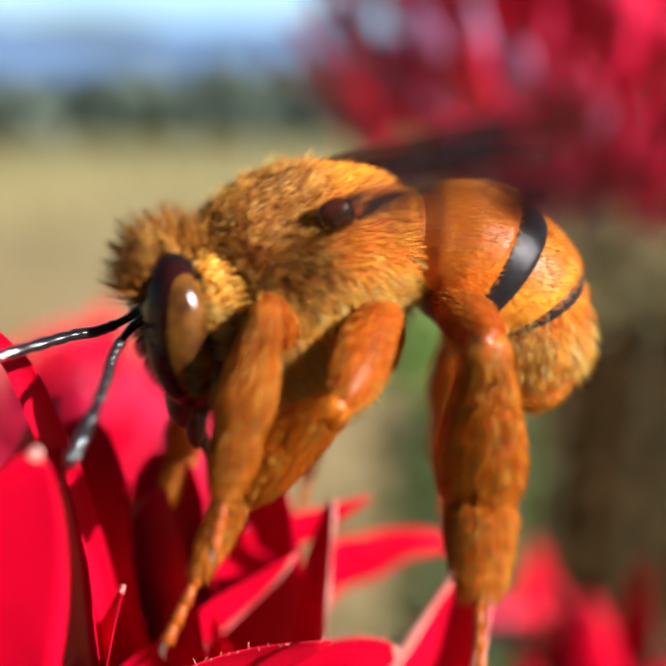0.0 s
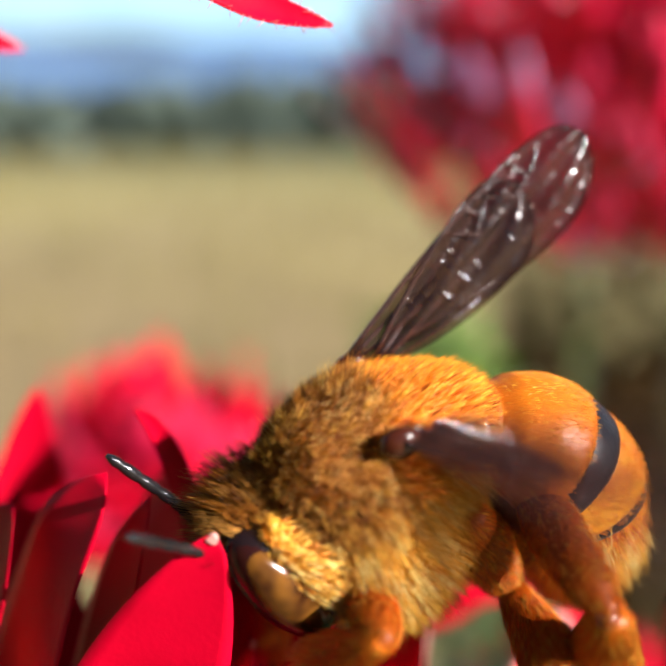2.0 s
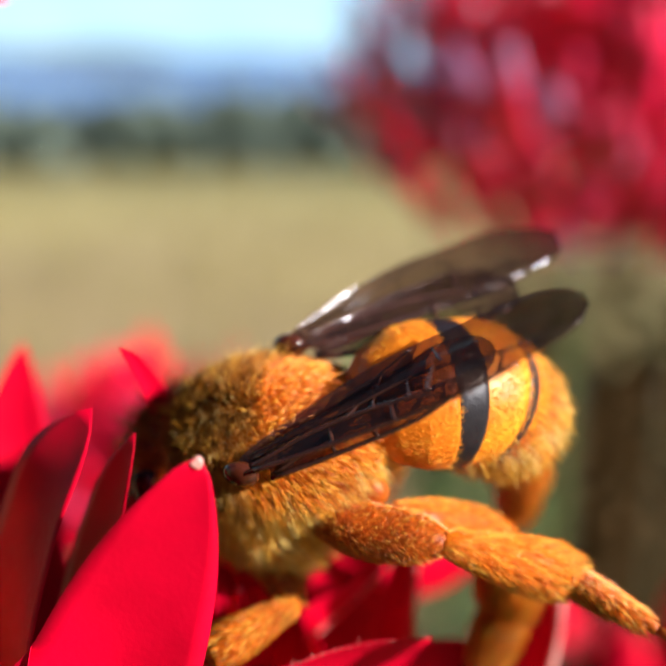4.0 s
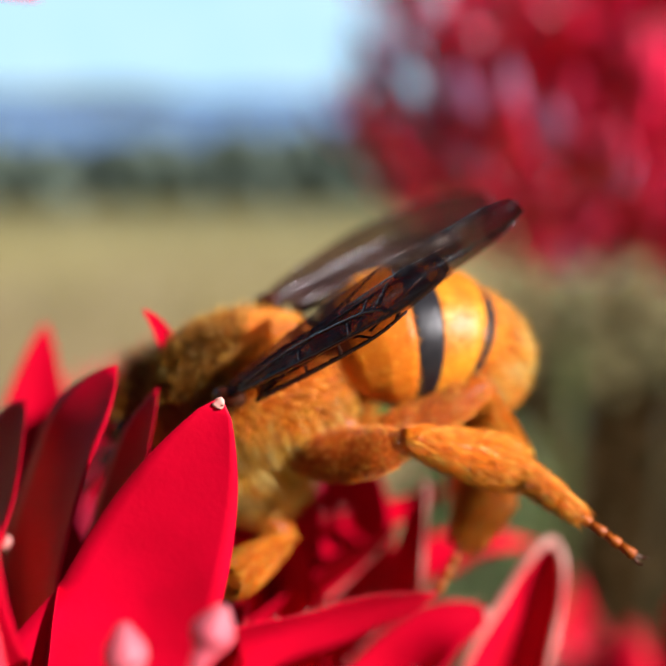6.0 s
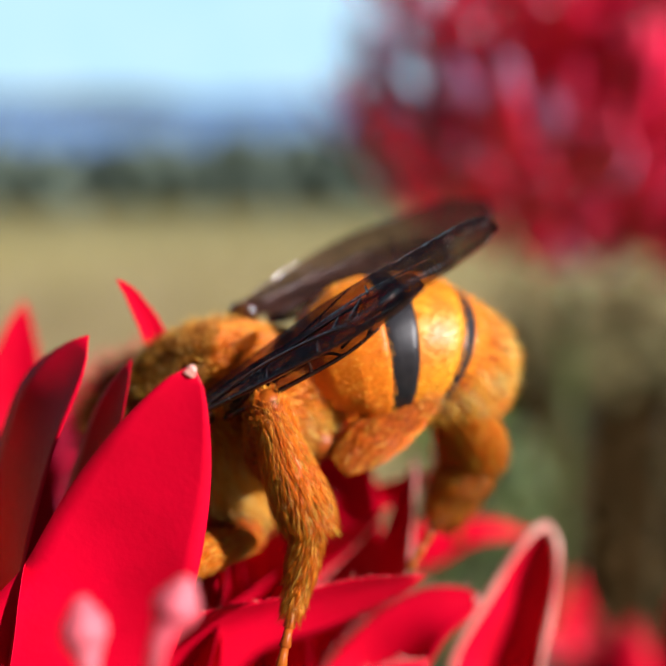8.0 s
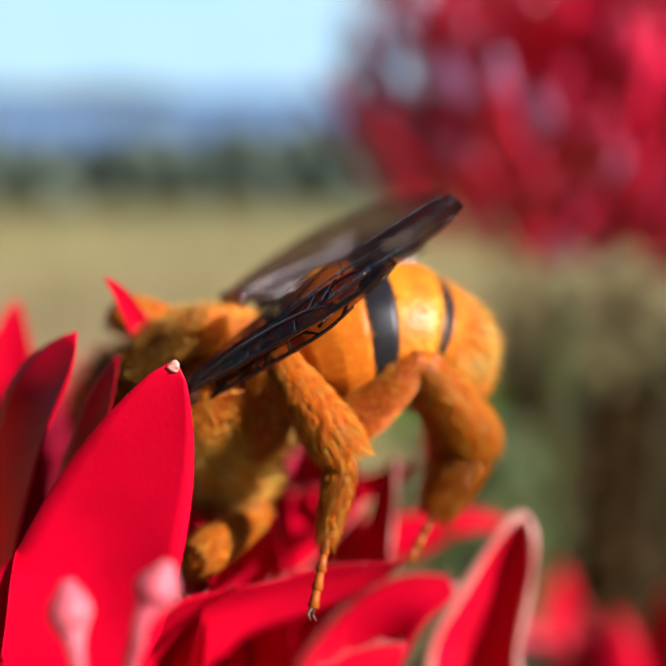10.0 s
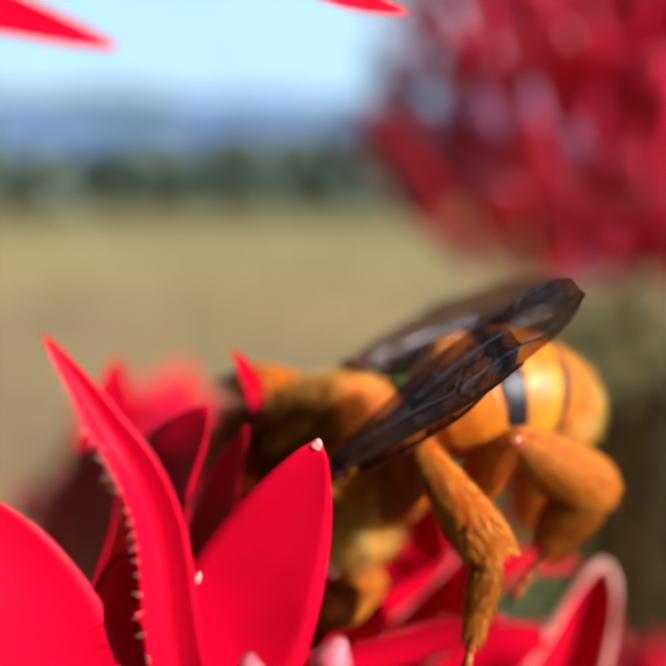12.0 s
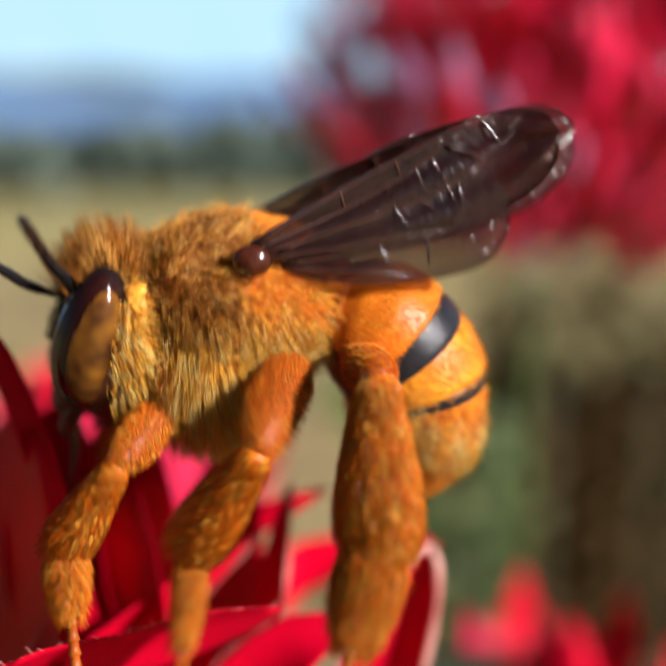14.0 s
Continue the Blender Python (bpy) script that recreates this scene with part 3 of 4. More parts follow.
def spray(name, label, at, petals, length, width, spread, mats, seed, tilt=(0, 0, 1), stem=True, lift=0.0, group="blossoms behind", core=2.0, pale=None, bowl=0.0):
    """A further blossom: petals that fan out from one base."""
    rng = np.random.RandomState(seed)
    ob = thing(name, label, "flower", at, group)
    tilt = unit(tilt)
    for k in range(petals):
        a = 2.39996 * k
        s = spread * math.sqrt((k + 0.5) / petals)
        side = unit(np.cross(tilt, (0.3, 1, 0.2)))
        fwd = np.cross(side, tilt)
        out = side * math.cos(a) + fwd * math.sin(a)
        d = unit(tilt * math.cos(s) + out * math.sin(s))
        L = length * rng.uniform(0.75, 1.15)
        rr = math.sqrt(rng.rand())
        start = out * core * rr + tilt * (core * bowl * (1 - math.sqrt(1 - rr * rr)) + lift * rng.rand())
        spine = [start, start + d * L * 0.4 + out * L * 0.06, start + d * L * 0.75 + out * L * 0.10 + tilt * L * 0.05, start + d * L + tilt * L * 0.15]
        v, f = blade(spine, width * rng.uniform(0.8, 1.2), -out + 0.4 * tilt, rows=12, cols=5, cup=0.35, thick=0.4, seed=seed + k)
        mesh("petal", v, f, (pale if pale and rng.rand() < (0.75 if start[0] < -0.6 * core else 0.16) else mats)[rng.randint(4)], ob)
    if stem:
        end = (0 - at[0] * 0.0, 6, -(HEIGHT / MM + at[2]))
        p = bend([(0, 0, 0), (0, 1, -20), (0, 2, -60), (0, 3, -160), (0, 4, -400), end], 16)
        v, f = loft(p, [1.3] * 16, [1.3] * 16, (0, 1, 0), 10)
        mesh("stem", v, f, LEAF, ob, "thin green flower stem")
    return ob


# Sky sheen is painted as lilac petals, mostly on the low-x side.
spray("flower", "blurred crimson flower head on a stalk, sheen painted lilac", (38, 140, -20), 900, 9.5, 4.2, 0.9, [SCARLET] * 4, 21, (0.1, 0, 1), lift=50, core=40.0, bowl=0.5, pale=[SKY_SHEEN, SKY_SHEEN, SCARLET, SKY_SHEEN])
spray("flower", "low crimson blossom behind the bee", (29, 82, -70), 30, 20, 10, 1.2, [RED, RED, RED, SCARLET], 22, (0.1, 0.2, 1))
spray("flower", "crimson blossom further back on the plant", (-24, 108, -52), 150, 22, 11, 1.35, [SCARLET, SCARLET, RED, RED], 23, (0, 0.1, 1))
hanging = thing("flower", "scarlet petals of a blossom hanging overhead", "flower", (0, 0, 0), "blossoms behind")
for spine, width, face, s in (([(-16, 36, 24), (-10.0, 32.0, 11.2), (-7.2, 33.5, 10.2), (-4.7, 34.0, 8.9), (-2.1, 34.0, 8.2)], 2.2, (0, -1, 0.4), 31),
                              ([(-30, 42, 18), (-25.9, 40.0, 10.2), (-22.6, 42.0, 9.8), (-19.0, 42.0, 8.8), (-15.8, 42.0, 7.9)], 3.0, (0, -1, 0.4), 32)):
    p = petal_on(hanging, spine, width, face, seed=s)
    for edge in (0, 8):
        fringe(p, blade(spine, width, face, seed=s)[0], s, edge=edge)
v, f = loft(bend([(-14, 36, 23), (-30, 40, 24), (-60, 46, 18), (-90, 50, -60), (-100, 54, -300), (-105, 60, -1200)], 40), [1.6] * 40, [1.6] * 40, (0, 1, 0), 10)
mesh("stem", v, f, STEM, hanging)


def build_shrub():
    """Withered leaves and a few green ones, a hand's breadth behind the far blossom."""
    rng = np.random.RandomState(41)
    ob = thing("shrub", "withered brown leaves with a few green ones", "shrub", (140, 420, -90))
    for k in range(5):
        x, y = rng.uniform(-50, 60), rng.uniform(-15, 15)
        p = bend([(x, y, -20), (x, y, -150), (x * 0.7, y, -400), (x * 0.4, y, -1100)], 16)
        v, f = loft(p, [2.5] * 16, [2.5] * 16, (0, 1, 0), 8)
        mesh("stem", v, f, STEM, ob)

    def scatter(name, count, mat, xs, ys, zs, lengths, label, fade=0.0):
        verts, faces = [], []
        for k in range(count):
            start = np.array((rng.uniform(*xs), rng.uniform(*ys), rng.uniform(*zs)))
            start[2] += fade * rng.normal() * (start[2] > zs[1] - 2 * fade)
            d = unit(rng.normal(size=3) * (1, 0.4, 1))
            L = rng.uniform(*lengths)
            v, f = blade([start, start + d * L * 0.5 + np.array((0, 0, L * 0.08)), start + d * L], L * 0.5, (0.5, -1, 0.5), rows=4, cols=3, thick=0.3, seed=k)
            faces += [tuple(q + len(verts) for q in g) for g in f]
            verts += v
        tagged(mesh(name, verts, faces, mat, ob, label), kind="stuff")
    scatter("dry_leaves", 5200, DRY, (-55, 150), (0, 25), (-290, 6), (8, 18), "small withered brown leaves", 14)
    scatter("olive_leaves", 260, OLIVE, (-60, 150), (-30, 0), (-14, 40), (6, 13), "small olive green leaves", 12)
    scatter("fresh_leaves", 230, FRESH, (-126, -80), (-70, -40), (-26, 0), (8, 16), "small fresh green leaves", 6)
    scatter("green_leaves", 380, LEAF, (-105, -42), (-60, -20), (-175, -40), (8, 18), "small dark green leaves", 10)


build_shrub()


def build_shade_screen():
    """Unseen leafy growth, added away from the sun to block sky light."""
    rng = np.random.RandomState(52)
    ob = thing("shrub", "unseen dark green leafy screen added to block fill light", "shrub", (-150, -260, -500))
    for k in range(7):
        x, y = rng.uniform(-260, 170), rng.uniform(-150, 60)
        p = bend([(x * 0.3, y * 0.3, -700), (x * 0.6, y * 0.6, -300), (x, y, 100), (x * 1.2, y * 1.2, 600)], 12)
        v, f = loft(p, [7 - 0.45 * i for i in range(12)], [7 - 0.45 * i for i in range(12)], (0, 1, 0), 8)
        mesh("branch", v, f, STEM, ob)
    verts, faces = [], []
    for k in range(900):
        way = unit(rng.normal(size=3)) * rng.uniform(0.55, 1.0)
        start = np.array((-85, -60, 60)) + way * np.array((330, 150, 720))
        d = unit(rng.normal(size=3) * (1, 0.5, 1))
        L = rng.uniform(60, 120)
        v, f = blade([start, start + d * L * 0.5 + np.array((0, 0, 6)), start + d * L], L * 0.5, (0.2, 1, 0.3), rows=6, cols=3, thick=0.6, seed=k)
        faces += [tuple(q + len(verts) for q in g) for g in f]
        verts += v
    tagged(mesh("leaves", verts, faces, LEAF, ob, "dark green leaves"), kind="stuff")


build_shade_screen()

# ---- the bee ----
BEE_WAY = [
    (0.0, 0.88, 34.17, -3.68, -5, 6, 194),
    (0.5, -2.54, 32.41, -3.35, -8, 10, 193),
    (1.0, -0.90, 30.98, -4.13, -8, 13, 195),
    (1.5, -0.51, 30.00, -5.84, -8, 15, 195),
    (2.0, -1.17, 29.08, -6.17, -8, 16, 192),
    (2.5, -3.75, 29.6, -7.39, -16, 10, 180),
    (2.8, -4.12, 30.84, -7.72, -26, 8, 158),
    (3.0, -3.26, 30.80, -8.08, -31, 4, 148),
    (3.5, -3.31, 30.81, -9.05, -33, 4, 148),
    (4.0, -4.29, 32.03, -8.86, -36, 4, 158),
    (4.2, -4.44, 32.13, -8.39, -36, 4, 159),
    (6.5, -5.93, 33.08, -8.93, -27, 5, 165),
    (7.0, -5.19, 33.09, -9.45, -28, 5, 165),
    (7.5, -6.01, 33.12, -10.32, -31, 5, 163),
    (10.0, -5.83, 33.10, -9.86, -29, 6, 161),
    (10.5, -5.48, 33.13, -10.55, -33, 6, 161),
    (11.0, -5.08, 33.14, -10.37, -39, 5, 160),
    (11.5, -5.06, 33.14, -10.08, -37, 5, 162),
    (12.0, -5.23, 33.13, -9.88, -34, 5, 165),
    (12.5, -5.67, 33.12, -9.60, -31, 6, 163),
    (13.0, -5.60, 33.12, -10.01, -31, 6, 162),
    (13.5, -2.82, 33.07, -9.13, -32, 3, 153),
    (13.8, -1.06, 33.06, -6.52, -16, 0, 174),
    (14.0, -0.08, 32.78, -5.24, -5, -3, 188),
]
# seconds, tip of the left and of the right forewing
WING_WAY = [
    (0.0, (8.1, 23.1, 0.1), (12.7, 32.4, 0.4)),
    (0.5, (3.8, 21.8, 2.0), (8.2, 39.7, 2.3)),
    (1.0, (9.0, 24.5, -4.0), (9.3, 36.9, 3.8)),
    (1.5, (9.0, 24.0, -5.5), (5.4, 42.4, 0.3)),
    (2.0, (8.5, 23.6, -5.8), (7.2, 34.9, 4.4)),
    (2.5, (6.5, 23.5, -5.5), (4.6, 40.4, -1.4)),
    (3.0, (7.4, 24.7, -2.5), (9.2, 36.4, -3.5)),
    (3.5, (7.5, 24.4, -2.2), (9.2, 35.1, -2.7)),
    (4.0, (6.2, 26.2, -2.3), (7.6, 37.0, -2.0)),
    (4.2, (5.7, 26.5, -2.0), (7.2, 37.8, -1.4)),
    (6.5, (2.8, 25.3, -1.6), (4.9, 40.4, -1.6)),
    (7.0, (3.5, 25.3, -2.3), (5.2, 41.3, -2.6)),
    (7.5, (3.2, 26.0, -3.3), (5.5, 38.9, -3.1)),
    (10.0, (2.7, 25.6, -2.6), (4.8, 40.8, -2.7)),
    (10.5, (3.2, 26.0, -3.5), (5.4, 40.4, -4.0)),
    (11.0, (3.7, 26.4, -3.4), (6.5, 38.8, -3.8)),
    (11.5, (2.8, 25.4, -2.7), (6.4, 39.3, -3.7)),
    (12.0, (1.8, 24.3, -2.5), (6.3, 39.5, -3.7)),
    (12.5, (1.5, 24.6, -2.2), (4.9, 40.7, -2.5)),
    (13.0, (1.9, 25.1, -2.8), (4.8, 41.0, -3.1)),
    (13.5, (7.6, 27.6, -4.3), (9.3, 39.1, -4.3)),
    (13.8, (11.1, 31.0, -2.6), (12.0, 33.7, -1.1)),
    (14.0, (12.7, 32.8, 1.0), (13.6, 31.1, 1.3)),
]
# seconds, tips of the left and of the right antenna
ANTENNA_WAY = [
    (0.0, (-6.0, 27.0, -9.4), (-8.1, 30.0, -6.0)),
    (0.5, (-8.7, 25.0, -4.2), (-10.0, 29.0, -3.7)),
    (1.0, (-8.7, 24.0, -4.1), (-10.1, 28.0, -2.8)),
    (1.5, (-7.8, 24.0, -7.3), (-9.1, 28.0, -4.2)),
    (2.0, (-7.9, 24.0, -6.2), (-9.6, 28.0, -5.5)),
    (2.5, (-11.0, 31.0, -11.7), (-11.9, 33.0, -11.4)),
    (4.0, (-11.2, 36.0, -13.6), (-11.9, 38.0, -13.5)),
    (13.0, (-11.5, 36.0, -14.7), (-12.3, 38.0, -14.4)),
    (13.5, (-9.9, 33.0, -9.7), (-10.9, 35.0, -9.6)),
    (14.0, (-4.9, 26.0, -1.2), (-7.8, 30.0, -3.3)),
]

FORE_LEG = [
    (0.0, (0.3, 29.9, -4.3), (-0.5, 28.6, -7.4), (-0.9, 27.7, -9.2)),
    (0.5, (-1.3, 27.5, -7.4), (-3.7, 28.3, -9.7), (-2.8, 26.4, -10.1)),
    (1.0, (-0.4, 25.8, -7.9), (-1.8, 28.0, -10.2), (-1.7, 26.8, -11.9)),
    (1.5, (-0.8, 24.9, -8.8), (-2.4, 26.6, -11.4), (-2.8, 25.3, -13.0)),
    (2.0, (-0.6, 24.0, -9.6), (-2.7, 25.8, -11.7), (-3.1, 24.5, -13.3)),
    (2.5, (-3.5, 25.8, -11.7), (-5.4, 29.6, -14.6), (-6.4, 30.6, -16.0)),
    (3.0, (-3.1, 27.8, -12.4), (-4.4, 29.6, -12.0), (-5.4, 30.6, -13.4)),
    (3.5, (-3.2, 27.9, -13.6), (-4.6, 29.6, -13.3), (-5.6, 30.6, -14.7)),
    (4.0, (-3.0, 30.6, -14.9), (-4.3, 29.6, -15.2), (-5.3, 30.6, -16.6)),
    (6.5, (-4.0, 31.8, -14.9), (-5.3, 29.6, -14.9), (-6.3, 30.6, -16.3)),
    (7.0, (-3.4, 31.2, -15.0), (-4.4, 29.6, -14.8), (-5.4, 30.6, -16.2)),
    (7.5, (-4.4, 30.8, -15.3), (-5.6, 29.6, -15.0), (-6.6, 30.6, -16.4)),
    (10.0, (-3.4, 31.7, -15.0), (-5.1, 29.6, -15.3), (-6.1, 30.6, -16.7)),
    (10.5, (-3.6, 32.7, -17.1), (-5.2, 30.0, -16.9), (-6.2, 31.0, -18.3)),
    (11.0, (-3.7, 32.8, -17.1), (-5.9, 30.6, -16.9), (-6.9, 31.6, -18.3)),
    (11.5, (-3.3, 32.7, -16.5), (-5.4, 30.4, -16.3), (-6.4, 31.4, -17.7)),
    (12.0, (-3.2, 32.4, -16.0), (-5.0, 29.8, -15.6), (-6.0, 30.8, -17.0)),
    (12.5, (-3.4, 32.0, -15.3), (-5.2, 29.6, -15.1), (-6.2, 30.6, -16.5)),
    (13.0, (-3.3, 32.8, -16.1), (-5.0, 30.1, -16.3), (-6.0, 31.1, -17.7)),
    (13.5, (-3.3, 32.0, -16.3), (-5.8, 30.1, -16.6), (-6.8, 31.1, -18.0)),
    (14.0, (-2.8, 27.8, -9.8), (-4.8, 27.8, -12.7), (-4.4, 26.8, -14.4)),
]
MIDDLE_LEG = [
    (0.0, (2.5, 28.4, -6.8), (-0.6, 29.8, -9.9), (-1.8, 28.3, -12.1)),
    (0.5, (0.5, 27.6, -8.2), (-0.6, 30.5, -11.6), (-0.6, 28.0, -13.1)),
    (1.0, (1.9, 25.0, -6.5), (2.7, 25.9, -11.0), (2.1, 23.5, -12.4)),
    (1.5, (4.0, 32.6, -9.7), (4.3, 30.0, -13.5), (4.6, 28.1, -15.6)),
    (2.0, (4.2, 29.7, -11.2), (5.1, 25.2, -11.8), (4.7, 22.5, -12.5)),
    (2.5, (2.6, 25.4, -11.6), (3.8, 24.7, -16.0), (4.1, 21.9, -15.6)),
    (3.0, (2.6, 26.5, -12.1), (3.8, 26.5, -16.6), (3.9, 23.6, -16.3)),
    (3.5, (2.0, 25.2, -11.9), (3.1, 24.9, -16.4), (3.5, 22.0, -16.3)),
    (4.0, (2.0, 27.6, -10.9), (6.3, 28.3, -12.5), (8.2, 26.2, -12.9)),
    (6.5, (0.1, 28.5, -9.4), (4.1, 30.0, -11.0), (6.3, 28.8, -12.4)),
    (7.0, (-3.0, 26.3, -11.2), (-4.9, 27.1, -15.3), (-5.4, 24.4, -16.3)),
    (7.5, (-4.0, 27.2, -10.0), (-3.8, 27.6, -14.5), (-4.4, 26.1, -16.9)),
    (10.0, (-2.8, 29.6, -7.6), (-0.2, 28.3, -11.2), (-0.8, 27.1, -13.7)),
    (10.5, (-2.8, 28.3, -9.1), (-0.7, 26.7, -12.9), (-0.8, 24.5, -14.7)),
    (11.0, (-2.1, 30.1, -8.3), (0.5, 28.6, -11.8), (0.1, 27.3, -14.3)),
    (11.5, (-2.1, 28.6, -8.7), (0.6, 26.7, -12.0), (-0.1, 25.3, -14.4)),
    (12.0, (-1.9, 28.7, -8.4), (0.5, 26.7, -11.7), (-0.2, 25.3, -14.1)),
    (12.5, (-2.7, 29.6, -7.4), (0.4, 28.1, -10.5), (-0.2, 26.9, -13.1)),
    (13.0, (-1.8, 29.3, -8.1), (0.5, 30.6, -11.9), (0.0, 29.4, -14.4)),
    (13.5, (-0.7, 26.7, -9.1), (0.2, 26.9, -13.7), (-0.0, 24.5, -15.2)),
    (14.0, (1.8, 26.5, -8.9), (-0.6, 27.8, -12.7), (-0.7, 26.2, -15.1)),
]
HIND_LEG = [
    (0.0, (6.7, 28.7, -5.0), (6.8, 29.2, -10.0), (6.6, 27.6, -12.4)),
    (0.5, (4.8, 27.5, -5.9), (4.2, 28.0, -10.9), (3.4, 25.5, -12.2)),
    (1.0, (5.6, 26.1, -6.8), (5.5, 27.4, -11.7), (4.7, 25.8, -13.9)),
    (1.5, (6.0, 25.1, -8.2), (6.4, 27.0, -12.8), (5.3, 25.5, -14.9)),
    (2.0, (6.1, 24.3, -9.0), (6.7, 26.9, -13.3), (4.9, 25.3, -15.0)),
    (2.5, (5.4, 29.8, -12.1), (5.7, 28.4, -16.9), (4.7, 26.6, -18.9)),
    (3.0, (5.5, 29.3, -12.0), (5.9, 28.3, -17.0), (4.9, 26.5, -19.0)),
    (3.5, (5.0, 29.6, -13.8), (5.1, 28.1, -18.6), (4.0, 26.3, -20.6)),
    (4.0, (4.8, 32.2, -12.6), (5.9, 34.2, -17.1), (4.7, 32.9, -19.3)),
    (6.5, (3.1, 31.1, -7.7), (4.8, 33.3, -11.8), (3.4, 32.5, -14.2)),
    (7.0, (3.6, 31.4, -8.0), (5.3, 34.0, -12.0), (3.9, 33.1, -14.4)),
    (7.5, (2.8, 31.4, -8.9), (4.5, 34.0, -12.8), (3.0, 33.2, -15.1)),
    (10.0, (2.6, 30.0, -8.1), (5.0, 32.1, -12.0), (3.6, 31.3, -14.4)),
    (10.5, (1.6, 28.3, -8.6), (5.3, 30.6, -11.0), (3.8, 29.5, -13.2)),
    (11.0, (2.8, 29.5, -8.4), (5.7, 32.0, -11.7), (4.3, 31.1, -14.1)),
    (11.5, (1.7, 28.4, -8.2), (5.3, 31.0, -10.6), (3.8, 30.2, -12.9)),
    (12.0, (1.7, 28.5, -8.0), (5.3, 30.7, -10.8), (3.6, 30.1, -13.1)),
    (12.5, (1.6, 29.1, -7.3), (4.7, 31.4, -10.4), (3.2, 30.7, -12.8)),
    (13.0, (1.4, 28.7, -7.7), (5.1, 30.6, -10.5), (3.6, 29.7, -12.8)),
    (13.5, (1.9, 26.4, -7.8), (5.5, 28.0, -11.0), (4.6, 26.1, -13.0)),
    (14.0, (5.4, 26.8, -6.6), (5.4, 25.4, -11.5), (4.6, 23.9, -13.8)),
]

BEE = 1.08
bee = thing("bee", "furry orange bee with black abdomen bands on a red flower", "bee")


def grown(shape):
    return [np.array(v) * BEE for v in shape[0]], shape[1]


def bee_part(name, shape, mat, parent, label=""):
    v, f = grown(shape)
    return mesh(name, v, f, mat, parent, label)


def build_thorax():
    def form(v):
        x, y, z = v
        return np.array((x * (1 - 0.12 * z if x > 0 else 1 + 0.16 * z), y * (1 - 0.18 * max(z, 0) ** 2), z * (1 + 0.05 * x)))
    core = ball((-0.45, 0, -0.1), (3.85, 2.75, 2.75), 36, 24, form)
    ob = bee_part("thorax", core, FELT, bee)
    bulge = [ball((0.1, 1.65 * s, -2.3), (2.35, 1.5, 2.2), 24, 16) for s in (1, -1)]
    for shape in bulge:
        bee_part("breast_plate", shape, CREAM, ob)
    g = grown(core)
    low = [grown(shape) for shape in bulge]
    seam = lambda p, r: p[:, 0] + 0.25 * np.sin(1.7 * p[:, 1]) + 0.22 * r.normal(size=len(p))
    back = lambda p, r: (p[:, 2] > 0.1 + 0.4 * r.normal(size=len(p))) & (seam(p, r) < -0.75)
    neck = lambda p, r: (seam(p, r) > -0.85) & (p[:, 2] > -1.6 + 0.5 * r.normal(size=len(p)))
    belly = lambda p, r: (p[:, 2] < 0.4 + 0.5 * r.normal(size=len(p))) & (p[:, 0] < 1.0 - 0.9 * p[:, 2] + 0.5 * r.normal(size=len(p))) & (p[:, 0] < 2.4)
    fur("hair", [g], 36000, 0.62, FUR, ob, (-0.9, 0, -0.15), 1.1, 0.14, 0.012, back, 1)
    fur("hair", [g], 56000, 0.72, UMBER, ob, (-0.5, 0, -0.4), 0.9, 0.18, 0.011, neck, 2, gather=0.4)
    fur("hair", [g], 5000, 1.0, GOLD, ob, (-0.5, 0, -0.3), 0.7, 0.2, 0.009, neck, 7)
    fur("hair", [g] + low, 38000, 0.85, GOLD, ob, (-0.35, 0, -0.9), 1.1, 0.16, 0.011, belly, 3, gather=0.4, lock=6)
    for s in (1, -1):
        bee_part("tegula", ball((-0.9, 2.62 * s, 1.9), (0.62, 0.36, 0.5), 16, 10), SHIELD, bee, "glossy brown wing-base shield")


ANTENNAE = {}


